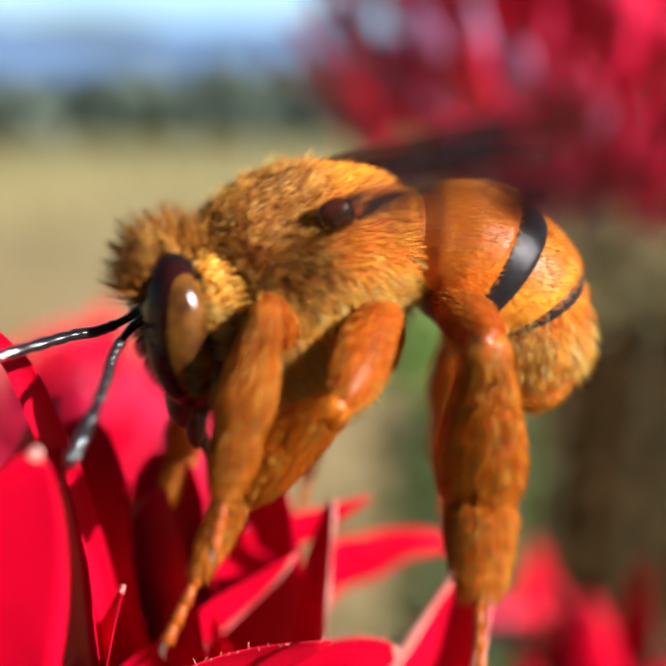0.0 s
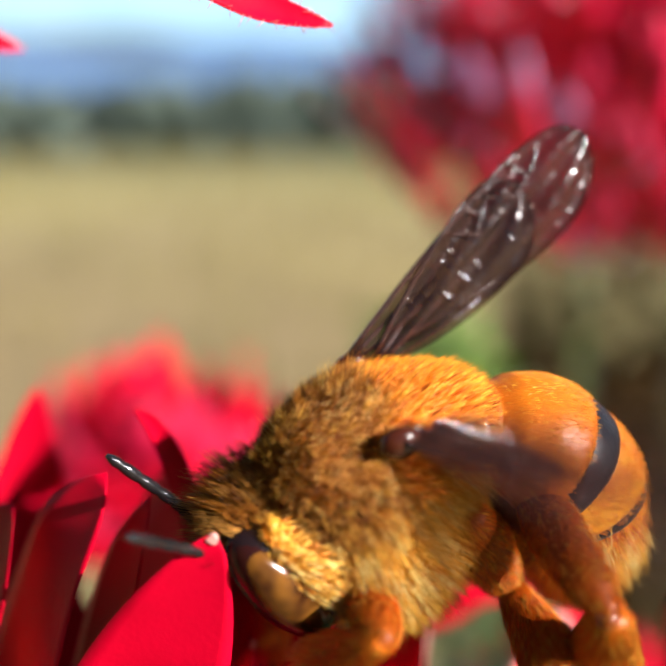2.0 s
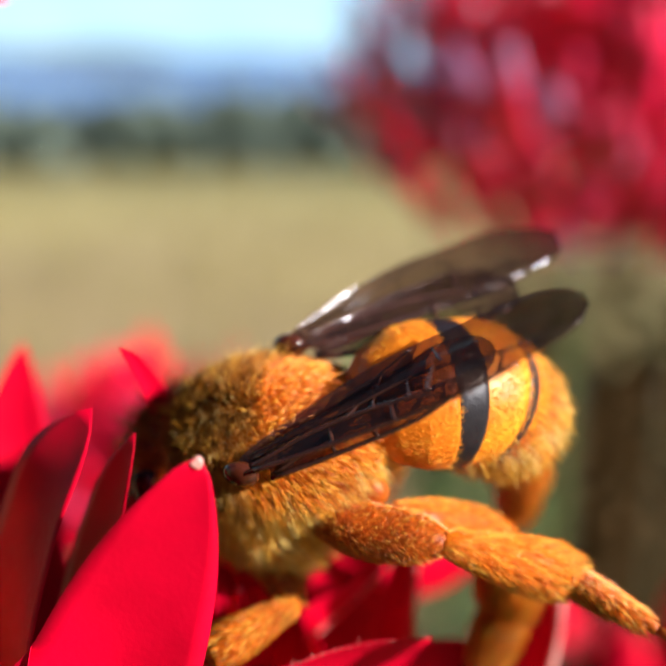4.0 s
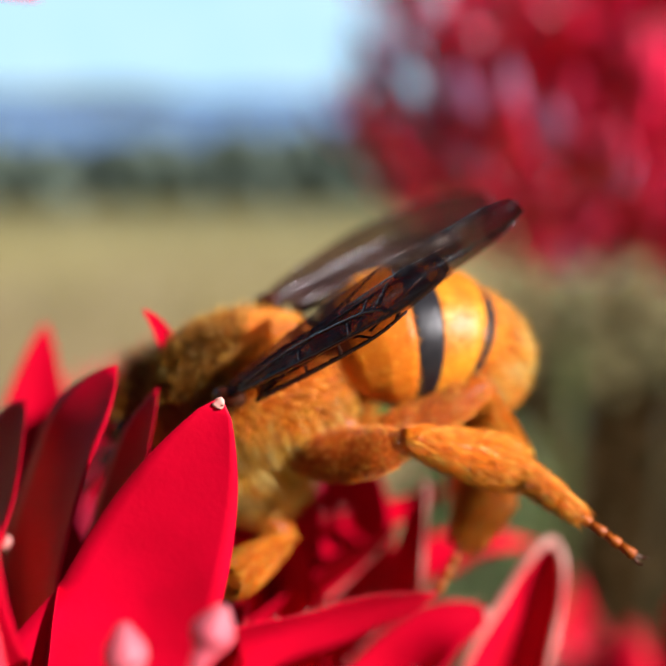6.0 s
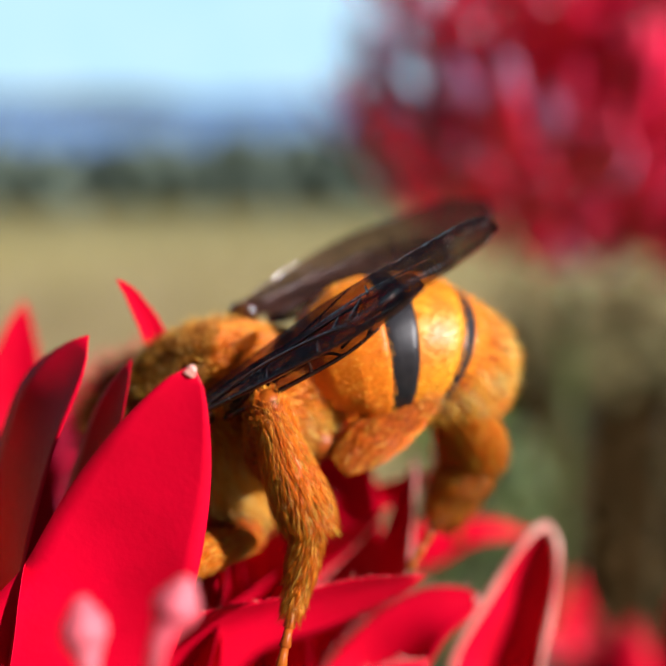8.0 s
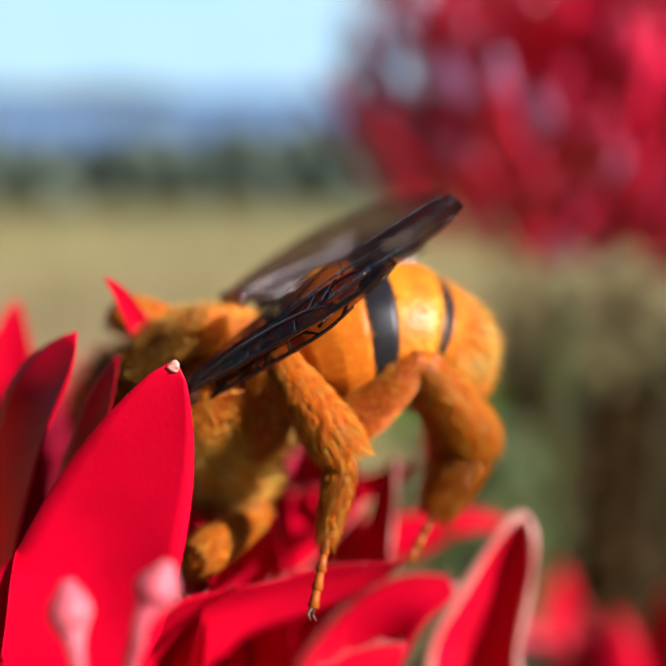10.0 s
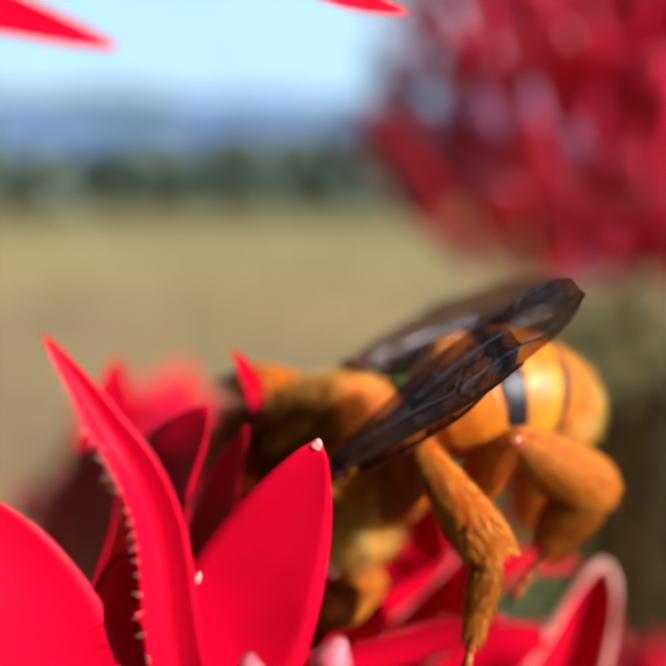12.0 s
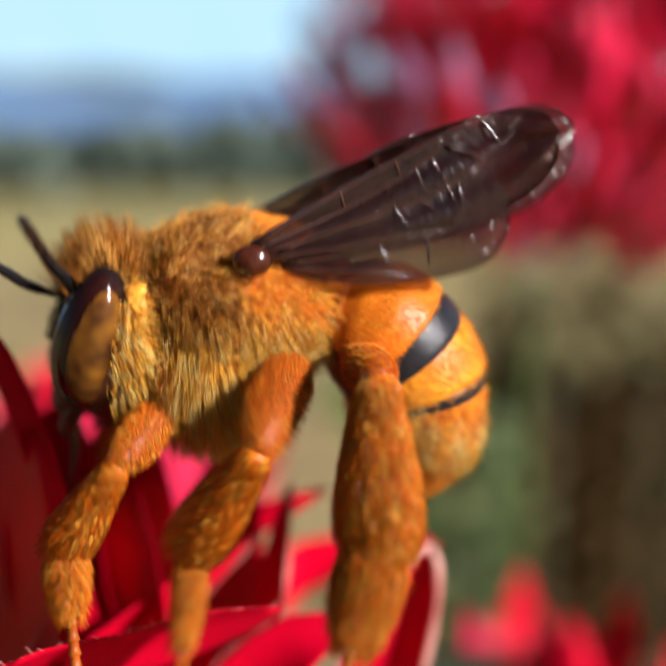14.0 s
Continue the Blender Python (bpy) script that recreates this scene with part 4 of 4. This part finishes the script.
def build_head():
    head_pivot = (1.95, 0, -0.3)

    def form(v):
        x, y, z = v
        return np.array((x * (1 - 0.25 * z * z), y * (1 - 0.12 * z), z))
    skull = ball((1.55, 0, -1.0), (1.8, 2.75, 2.95), 32, 22, form)
    ob = bee_part("head", skull, BROWN, bee, "dark brown furry head")
    ob.location = [c * BEE * MM for c in head_pivot]
    g = grown(skull)
    for s in (1, -1):
        def lens(v, s=s):
            x, y, z = v
            return np.array((x * (1 - 0.14 * z), y, z))
        eye = ball((1.85, 1.95 * s, -1.0), (1.08, 1.0, 2.3), 28, 20, lens)
        e = bee_part("eye", eye, EYE, ob, "glossy maroon compound eye")
        e.rotation_euler = (0, radians(-12), 0)
        core = ball((1.78, 2.06 * s, -1.05), (0.98, 0.97, 2.16), 28, 20, lens)
        e = bee_part("eye_centre", core, EYE_CORE, ob, "olive brown eye centre")
        e.rotation_euler = (0, radians(-12), 0)
        stripe = ball((0.75, 1.72 * s, -1.15), (0.80, 1.02, 2.3), 24, 18, lens)
        e = bee_part("cheek", stripe, CHEEK, ob, "golden yellow cheek")
        e.rotation_euler = (0, radians(-12), 0)
        fur("hair", [grown(stripe)], 7000, 0.55, GOLD, ob, (-0.6, 0, -0.6), 1.3, 0.12, 0.016, None, 40 + s, gather=0.5, lock=10)
        rim = ball((1.85, 1.87 * s, -1.0), (1.17, 0.95, 2.40), 28, 20, lens)
        e2 = bee_part("eye_rim", rim, EYE_RIM, ob)
        e2.rotation_euler = (0, radians(-12), 0)
    for y, x in ((0, 1.9), (0.55, 1.6), (-0.55, 1.6)):
        bee_part("ocellus", ball((x, y, 1.62), (0.2, 0.2, 0.2), 10, 8), EYE_RIM, ob)
    cheek = lambda p, r: (p[:, 0] < 1.35 * BEE + 0.12 * r.normal(size=len(p))) & (np.abs(p[:, 1]) > 0.8)
    crown = lambda p, r: (p[:, 2] > 0.5) & (np.abs(p[:, 1]) < 1.9)
    face = lambda p, r: (p[:, 0] > 1.6) & (np.abs(p[:, 1]) < 1.5) & (p[:, 2] < 0.8)
    fur("hair", [g], 20000, 0.66, GOLD, ob, (-0.3, 0, -0.5), 0.7, 0.18, 0.012, cheek, 4, lambda p: 0.7 + 0.3 * (p[:, 2] < 0))
    fur("hair", [g], 11000, 1.25, UMBER, ob, (0.3, 0, 0.7), 0.7, 0.2, 0.015, crown, 5, lock=9)
    fur("hair", [g], 3500, 0.5, SOOT, ob, (0.3, 0, -0.6), 0.6, 0.35, 0.02, face, 6)
    muzzle = loft(bend([(2.2, 0, -2.3), (2.9, 0, -3.3), (3.0, 0, -4.0)], 8), [1.5, 1.45, 1.35, 1.2, 1.0, 0.8, 0.6, 0.35], [0.9, 0.9, 0.85, 0.8, 0.7, 0.6, 0.45, 0.3], (1, 0, 0.3), 14)
    bee_part("clypeus", muzzle, BROWN, ob)
    for s in (1, -1):
        jaw = loft(bend([(2.5, 1.0 * s, -3.0), (3.0, 0.75 * s, -4.0), (3.2, 0.2 * s, -4.7)], 8), [0.42, 0.42, 0.4, 0.36, 0.3, 0.24, 0.16, 0.08], [0.3] * 5 + [0.24, 0.16, 0.08], (1, 0, 0), 10)
        bee_part("mandible", jaw, BROWN, ob)
        rod = bend([(0, 0, 0), (0.8, 0, 0.25), (1.8, 0, 0.3), (2.8, 0, 0.1), (5.4, 0, -0.1)], 60)
        r = [0.14] * 20 + [0.15 + 0.035 * (k % 4 != 0) for k in range(37)] + [0.17, 0.13, 0.06]
        ANTENNAE[s] = bee_part("antenna", loft(rod, r, r, (0, 1, 0), 12), JET, ob, "segmented black antenna")
    tongue = loft(bend([(3.0, 0, -3.8), (2.9, 0, -5.2), (3.1, 0, -6.6)], 10), [0.34 - 0.025 * k for k in range(10)], [0.26 - 0.02 * k for k in range(10)], (1, 0, 0), 10)
    bee_part("tongue", tongue, BROWN, ob)
    return ob


PIVOT = np.array((-2.4, 0, 0.3))


def saddle(shape, way, around):
    """Draws the belly side of a ring in, so that the plates below it show."""
    verts, faces = shape
    out = []
    for i, v in enumerate(verts):
        a = 2 * math.pi * (i % around) / around
        f = 1 - 0.16 * min(max((-math.sin(a) - 0.42) / 0.3, 0), 1)
        out.append(way[i // around] + (v - way[i // around]) * f)
    return out, faces


def build_abdomen():
    way = bend([(-2.4, 0, 0.3), (-3.9, 0, 0.5), (-5.4, 0, 0.35), (-6.7, 0, -0.15), (-7.8, 0, -1.0), (-8.4, 0, -2.4), (-8.5, 0, -3.8), (-8.2, 0, -4.8)], 71) - PIVOT
    fat = np.interp(np.linspace(0, 1, 71), [0, 0.08, 0.14, 0.20, 0.28, 0.38, 0.55, 0.72, 0.86, 0.95, 1], [0.6, 0.8, 1.35, 1.95, 2.32, 2.44, 2.40, 2.15, 1.65, 1.05, 0.3])
    first = None
    spans = ((0, 11, AMBER, "tergite"), (10, 26, CUTICLE, "tergite"), (25, 32, BLACK, "tergite_band"), (31, 40, YELLOW, "tergite"), (39, 42, BLACK, "tergite_band"),
             (41, 54, CUTICLE, "tergite"), (53, 63, CUTICLE, "tergite"), (61, 70, CUTICLE, "tail_tip"))
    shapes = []
    for j, (a, b, mat, name) in enumerate(spans):
        m = b - a + 1
        w = fat[a:b + 1] * 1.06 * np.array([0.985 + 0.03 * (k / (m - 1)) ** 0.5 for k in range(m)])
        w[-1] *= 0.975
        shape = saddle(loft(way[a:b + 1], w, w, (0, 0, 1) if b < 40 else (-1, 0, 1), 40), way[a:b + 1], 40)
        label = {BLACK: "glossy black band", YELLOW: "golden yellow ring"}.get(mat, "")
        if first is None:
            first = bee_part("abdomen", shape, mat, bee, "banded orange and black abdomen")
            first.location = [c * BEE * MM for c in PIVOT]
        else:
            bee_part(name, shape, mat, first, label)
        shapes.append(grown(shape))
    below = loft(way[1:66], fat[1:66] * 1.0, fat[1:66] * 1.0, (0.6, 0, 1), 32)
    bee_part("sternite", below, SKIN, first, "dark brown underside")
    down = (-0.5, 0, -0.8)
    fur("hair", [shapes[0], shapes[1]], 9000, 0.16, SHORT, first, (-1, 0, -0.2), 2.4, 0.16, 0.008, None, 11)
    fur("hair", [shapes[3]], 3500, 0.2, SHORT, first, (-1, 0, -0.3), 2.4, 0.16, 0.008, None, 12)
    fur("hair", [shapes[5], shapes[6], shapes[7]], 12000, 0.36, FUR, first, down, 1.4, 0.25, 0.010, lambda p, r: p[:, 2] < (-1.0 - PIVOT[2]) * BEE + 1.2 * r.normal(size=len(p)), 13)
    under = lambda p, r: (p[:, 2] < (-1.2 - PIVOT[2]) * BEE + 0.4 * r.normal(size=len(p)))
    fur("hair", [shapes[3], shapes[5]], 7000, 0.75, GOLD, first, (-0.2, 0, -1), 0.9, 0.25, 0.011, under, 14)
    fur("hair", [shapes[2], shapes[4]], 1600, 0.3, SOOT, first, down, 1.1, 0.3, 0.016, under, 15)
    return first


def wing_form(length, width, s):
    """Chord-wise front and back edge at s of the span."""
    front = width * (0.10 + 0.32 * math.sin(min(s * 1.25, 1) * math.pi / 2)) * (1 if s < 0.8 else math.sqrt(max(0, 1 - ((s - 0.8) / 0.2) ** 2.4)))
    back = -width * (0.06 + 0.60 * math.sin(s ** 0.8 * math.pi * 0.62)) * (1 if s < 0.72 else math.sqrt(max(0, 1 - ((s - 0.72) / 0.28) ** 2.2)))
    return front, back


def build_wing(name, length, width, label):
    rows, cols = 40, 13
    top, low, faces = [], [], []
    for i in range(rows):
        s = i / (rows - 1)
        a, b = wing_form(length, width, s)
        for k in range(cols):
            u = k / (cols - 1)
            y = a + (b - a) * u
            z = 0.19 * math.sin(u * 17 + s * 3) * (1 - 0.6 * s) * min(1, s * 5) - 0.5 * u * u * width * 0.12 + 0.05 * math.sin(s * 13 + u * 5)
            h = 0.035 if u < 0.05 else 0.014
            top.append((s * length, y, z + h))
            low.append((s * length, y, z - h))
    m = rows * cols
    for i in range(rows - 1):
        for k in range(cols - 1):
            a = i * cols + k
            faces.append((a, a + cols, a + cols + 1, a + 1))
            faces.append((m + a, m + a + 1, m + a + cols + 1, m + a + cols))
        for k in (0, cols - 1):
            a = i * cols + k
            faces.append((a, m + a, m + a + cols, a + cols))
    for i in (0, rows - 1):
        for k in range(cols - 1):
            a = i * cols + k
            faces.append((a, a + 1, m + a + 1, m + a))
    ob = bee_part(name, (top + low, faces), WING, bee, label)

    def at(s, u):
        i, k = s * (rows - 1), u * (cols - 1)
        return np.array(top[int(round(i)) * cols + int(round(k))]) + np.array((0, 0, 0.01))
    for pts, r in (([(0, 0), (0.3, 0), (0.62, 0), (0.8, 0)], 0.10), ([(0, 0.3), (0.25, 0.25), (0.5, 0.18), (0.62, 0.02)], 0.09), ([(0.02, 0.6), (0.25, 0.5), (0.5, 0.5), (0.7, 0.45)], 0.07),
                   ([(0.03, 0.8), (0.3, 0.85), (0.55, 0.9)], 0.06), ([(0.5, 0.18), (0.52, 0.5)], 0.06), ([(0.62, 0.05), (0.68, 0.3), (0.66, 0.45)], 0.055), ([(0.4, 0.22), (0.42, 0.5), (0.44, 0.85)], 0.055),
                   ([(0.68, 0.3), (0.8, 0.28), (0.88, 0.12)], 0.05), ([(0.28, 0.02), (0.29, 0.25)], 0.08), ([(0.45, 0.02), (0.46, 0.2)], 0.09), ([(0.33, 0.28), (0.35, 0.5)], 0.08),
                   ([(0.57, 0.2), (0.58, 0.46)], 0.08), ([(0.62, 0.5), (0.6, 0.85)], 0.06), ([(0.74, 0.0), (0.76, 0.28)], 0.08)):
        line = bend([at(*q) for q in pts], 14)
        bee_part("vein", loft(line, [r * (1 - 0.04 * j) for j in range(14)], [r * (1 - 0.04 * j) for j in range(14)], (0, 0, 1), 6), VEIN, ob)
    return ob


LEG_SIZES = {"fore": ((1.2, 1.5, -3.0), 3.8, 3.3, 3.6, 0.66), "middle": ((-2.4, 2.2, -1.5), 4.6, 4.4, 5.0, 0.84), "hind": ((-4.7, 1.6, -1.7), 5.0, 4.8, 5.0, 1.02)}


def build_leg(kind, side):
    hip, lf, lt, ls, r = LEG_SIZES[kind]
    mark = {"fore": 1, "middle": 2, "hind": 3}[kind] * 10 + (side > 0)
    n = 14
    line = lambda L, sag=0.0: np.array([(L * k / (n - 1), 0, sag * math.sin(math.pi * k / (n - 1))) for k in range(n)])
    prof = lambda *v: np.interp(np.linspace(0, 1, n), np.linspace(0, 1, len(v)), v)
    big = kind == "hind"
    slim = 0.55 if kind == "middle" else 1
    thigh = loft(line(lf, 0.1), prof(0.40, 0.62, 0.68, 0.64, 0.56, 0.22) * r / 0.68 * (0.72 if big else 1), prof(0.45, 0.75, 0.78, 0.70, 0.58, 0.22) * r / 0.68 * (0.72 if big else 1), (0, 0, 1), 14)
    shin = loft(line(lt), prof(0.40, 0.54, 0.68, 0.80, 0.90, 0.92, 0.70) * r, prof(0.44, 0.60, 0.76, 0.92, 1.04, 1.04, 0.78) * r, (0, 0, 1), 16)
    b = ls * 0.55
    foot = loft(line(b), prof(0.62, 0.74, 0.68, 0.58, 0.46, 0.26) * r * slim, prof(0.68, 0.82, 0.78, 0.68, 0.52, 0.28) * r * slim, (0, 0, 1), 14)
    bee_part("coxa", ball((hip[0] + (0.8 if big else 0.2), hip[1] * side * 0.6, hip[2] + 0.5), (0.7, 0.6, 0.7), 16, 12), AMBER, bee)
    fs = bee_part("femur", thigh, AMBER, bee)
    ts = bee_part("tibia", shin, CUTICLE, bee)
    fo = bee_part("tarsus", foot, CUTICLE, bee)
    x = b
    for k in range(4):
        L = ls * 0.45 / 4
        seg = loft([(x - 0.05, 0, 0), (x + L * 0.4, 0, 0), (x + L * 0.9, 0, 0), (x + L, 0, 0)], [0.13, 0.15, 0.2, 0.1], [0.13, 0.15, 0.2, 0.1], (0, 0, 1), 10)
        bee_part("tarsal_joint", seg, AMBER, fo)
        x += L
    for s in (1, -1):
        claw = loft(bend([(x - 0.05, 0.06 * s, 0), (x + 0.2, 0.16 * s, 0.05), (x + 0.36, 0.2 * s, -0.12)], 6), [0.07, 0.07, 0.06, 0.05, 0.04, 0.015], [0.07, 0.07, 0.06, 0.05, 0.04, 0.015], (0, 0, 1), 8)
        bee_part("claw", claw, BROWN, fo)
    if big:
        bee_part("knee_plate", ball((0.12, 0, 0.12 * r), (0.40 * r, 0.40 * r, 0.36 * r), 14, 10), KNEE, ts)
    dense = 1 if side > 0 else 0.35
    fur("hair", [grown(thigh)], int(4500 * dense), 0.26, LEG_FUR, fs, (0.9, 0, -0.2), 2.2, 0.12, 0.010, None, mark)
    fur("hair", [grown(shin)], int((15000 if big else 7000) * dense), 0.62 if big else 0.5, LEG_FUR, ts, (1.0, 0, 0), 2.0, 0.12, 0.010, None, mark + 100, clump=0.05, lock=5, gather=0.4, ragged=0.10)
    fur("hair", [grown(foot)], int((9000 if big else 5500) * dense), 0.62 if big else 0.5, LEG_FUR, fo, (1.0, 0, 0), 1.9, 0.12, 0.010, None, mark + 200, clump=0.05, lock=5, gather=0.4, ragged=0.14)
    return hip, (fs, ts, fo), (lf, lt, b)


build_thorax()
head = build_head()
abdomen = build_abdomen()
WINGS = [(build_wing("forewing", 11.4, 3.0, "smoky dark brown forewing"), build_wing("hindwing", 7.8, 2.8, "smoky brown hindwing")) for s in (1, -1)]
LEGS = {(kind, side): build_leg(kind, side) for kind in LEG_SIZES for side in (1, -1)}


# ---- what moves ----
def frame_of(at, along, lead):
    """A pose with x along one way and y towards another."""
    x = Vector(along).normalized()
    y = Vector(lead)
    y = (y - x * y.dot(x)).normalized()
    z = x.cross(y)
    m = Matrix((x, y, z)).transposed().to_4x4()
    m.translation = Vector(at)
    return m


def bee_pose(t):
    """The bee's pose between its rows, in a straight line."""
    rows = BEE_WAY
    for a, b in zip(rows, rows[1:]):
        if a[0] <= t <= b[0]:
            f = (t - a[0]) / (b[0] - a[0])
            v = [p + (q - p) * f for p, q in zip(a[1:], b[1:])]
            return pose(*W(*v[:3]), *v[3:])
    return pose(*W(*rows[-1][1:4]), *rows[-1][4:])


HEAD_WAY = [(0.0, 8, 14, 0), (0.5, 0, 20, 0), (1.0, 0, 18, 4), (1.5, 0, 18, 4), (2.0, 0, 36, -6), (3.0, 0, 36, 0), (13.0, 0, 30, 0), (13.6, 0, 15, 0), (14.0, 0, 0, 0)]
ABDOMEN_WAY = [(0.0, 0, -14, -9), (0.5, 0, -12, -13), (1.0, 0, -28, -8), (1.5, 0, -31, -8), (2.0, 0, -30, -6), (2.5, 0, -14, 14), (3.0, 0, -14, 40), (3.5, 0, -12, 40), (4.2, 0, 2, 32), (6.5, 0, 9, 28), (13.0, 0, 9, 30), (13.5, 0, 3, 32), (14.0, 0, -20, -6)]


def wing_pose(t, near, far, side, turn=0.0, spread=False):
    """The forewing's pose in the bee's space from the place of its tip; spread: held flat to the sun."""
    root = Vector((-1.0, 2.5 * side, 2.1)) * (BEE * MM)
    m = bee_pose(t)
    back = m.inverted()
    aim = W(*near) if side > 0 else W(*far)
    span = (back @ aim - root).normalized()
    if spread:
        flat = (back.to_3x3() @ Vector((0.41, -0.83, 0.38))).normalized()
        lead = flat.cross(span).normalized()
        if (m.to_3x3() @ lead).dot(Vector((-0.5, 0, 1))) < 0:
            lead = -lead
    else:
        seen = (back.to_3x3() @ Vector((0, -0.96, 0.25))).normalized()
        edge = span.cross(seen).normalized()
        if edge.z > 0:
            edge = -edge
        open_by = 0.60 if side < 0 else 0.33 if 5 < t < 13.2 else 0.40
        lead = seen * math.sqrt(1 - open_by ** 2) + edge * open_by
    if turn:
        q = Matrix.Rotation(radians(turn) * side, 3, "X" if spread or t < 0.7 else "Y")
        span, lead = q @ span, q @ lead
    return frame_of(root, span, lead)


def wing_rows(side):
    """Folded while it feeds, beating before and after."""
    rows = []

    def between(t):
        for a, b in zip(WING_WAY, WING_WAY[1:]):
            if a[0] <= t <= b[0] + 1e-6:
                f = (t - a[0]) / (b[0] - a[0])
                return [tuple(p + (q - p) * f for p, q in zip(u, v)) for u, v in zip(a[1:], b[1:])]
        return WING_WAY[-1][1:]
    for a, b in ((0, 82), (411, 420)):
        for k in range(a, b + 1):
            t = k / 30
            beat = 2 * math.pi * k * 4 / 15
            flat = (side < 0 and k > 20) or k > 400
            turn = (26 if k < 400 else 6) * (math.cos(beat) - 1) if flat else 44 * math.sin(beat)
            rows.append((t, wing_pose(t, *between(t), side, turn, flat)))
    for t, near, far in WING_WAY:
        if 2.9 < t < 13.6:
            rows.append((t, wing_pose(t, near, far, side)))
    return sorted(rows, key=lambda r: r[0])


def row_at(rows, t):
    for a, b in zip(rows, rows[1:]):
        if a[0] <= t <= b[0]:
            f = (t - a[0]) / (b[0] - a[0])
            return [p + (q - p) * f for p, q in zip(a[1:], b[1:])]
    return rows[-1][1:]


# seconds and the ways of femur, tibia and tarsus on the far side
FAR_LEGS = {
    "fore": [(t, *(((0.15, -0.50, 0.85), (0.35, 0.60, 0.70), (0.9, -0.6, -0.6)) if up else ((0.6, -0.6, -0.6), (0.3, -0.2, -1), (0.4, 0.2, -1))))
             for t, up in ((0.0, 0), (2.5, 0), (2.9, 1), (3.2, 1), (3.7, 0), (9.2, 0), (9.8, 1), (13.2, 1), (13.7, 0), (14.0, 0))],
    "middle": [(0.0, (-0.1, -0.7, -0.7), (0.3, -0.2, -1), (0.3, 0.2, -1)), (14.0, (-0.1, -0.7, -0.7), (0.3, -0.2, -1), (0.3, 0.2, -1))],
    "hind": [(0.0, (-0.6, -0.5, -0.5), (0.1, -0.1, -1), (0.2, 0.1, -1)), (14.0, (-0.6, -0.5, -0.5), (0.1, -0.1, -1), (0.2, 0.1, -1))],
}


def motions():
    walk(bee, [(t, pose(*W(x, y, z), rx, ry, rz)) for t, x, y, z, rx, ry, rz in BEE_WAY])
    at = Vector(head.location)
    walk(head, [(t, pose(*at, rx, ry, rz)) for t, rx, ry, rz in HEAD_WAY])
    for s, ob in ANTENNAE.items():
        root = Vector((2.9, 0.75 * s, 0.1)) * (BEE * MM)
        rows = []
        for t, near, far in ANTENNA_WAY:
            back = (bee_pose(t) @ pose(*at, *row_at(HEAD_WAY, t))).inverted()
            aim = back @ W(*(near if s > 0 else far))
            rows.append((t, frame_of(root, aim - root, (0, s, 0.4))))
        walk(ob, rows)
    at = Vector(abdomen.location)
    walk(abdomen, [(t, pose(*at, rx, ry, rz)) for t, rx, ry, rz in ABDOMEN_WAY])
    for side, (fore, hind) in zip((1, -1), WINGS):
        rows = wing_rows(side)
        walk(fore, rows)
        walk(hind, [(t, pose(-0.0009, -0.0001 * side, -0.0003) @ m @ pose(0, 0, 0, 0, 0, -7 * side)) for t, m in rows])
    for p in PUSHED:                              # petals that the bee nudges aside
        walk(p, [(0.0, pose(-0.0020, 0, 0)), (10.4, pose(-0.0020, 0, 0)), (11.6, pose(0, 0, 0)), (12.6, pose(0, 0, 0)), (14.0, pose(-0.0012, 0, 0))])
    walk(shield_petal, [(0.0, pose(0, 0, 0)), (13.5, pose(0, 0, 0)), (14.0, pose(-0.0011, 0, 0))])
    tables = {"fore": FORE_LEG, "middle": MIDDLE_LEG, "hind": HIND_LEG}
    for (kind, side), (hip, parts, sizes) in LEGS.items():
        rows = ([], [], [])
        for t, *aims in tables[kind]:
            back = bee_pose(t).inverted()
            if side < 0:
                continue
            joint = Vector((hip[0], hip[1] * side, hip[2])) * (BEE * MM)
            for part, size, aim, keep in zip(parts, sizes, aims, rows):
                goal = back @ W(*aim)
                goal.y *= side
                d = (goal - joint).normalized()
                keep.append((t, frame_of(joint, d, (0.2, side, 0.1))))
                joint = joint + d * (size * BEE * MM * 0.97)
        if side < 0:
            for t, *ways in FAR_LEGS[kind]:
                joint = Vector((hip[0], -hip[1], hip[2])) * (BEE * MM)
                for part, size, d, keep in zip(parts, sizes, ways, rows):
                    keep.append((t, frame_of(joint, d, (0.2, -1, 0.1))))
                    joint = joint + Vector(d).normalized() * (size * BEE * MM * 0.97)
        for part, keep in zip(parts, rows):
            walk(part, keep)


motions()
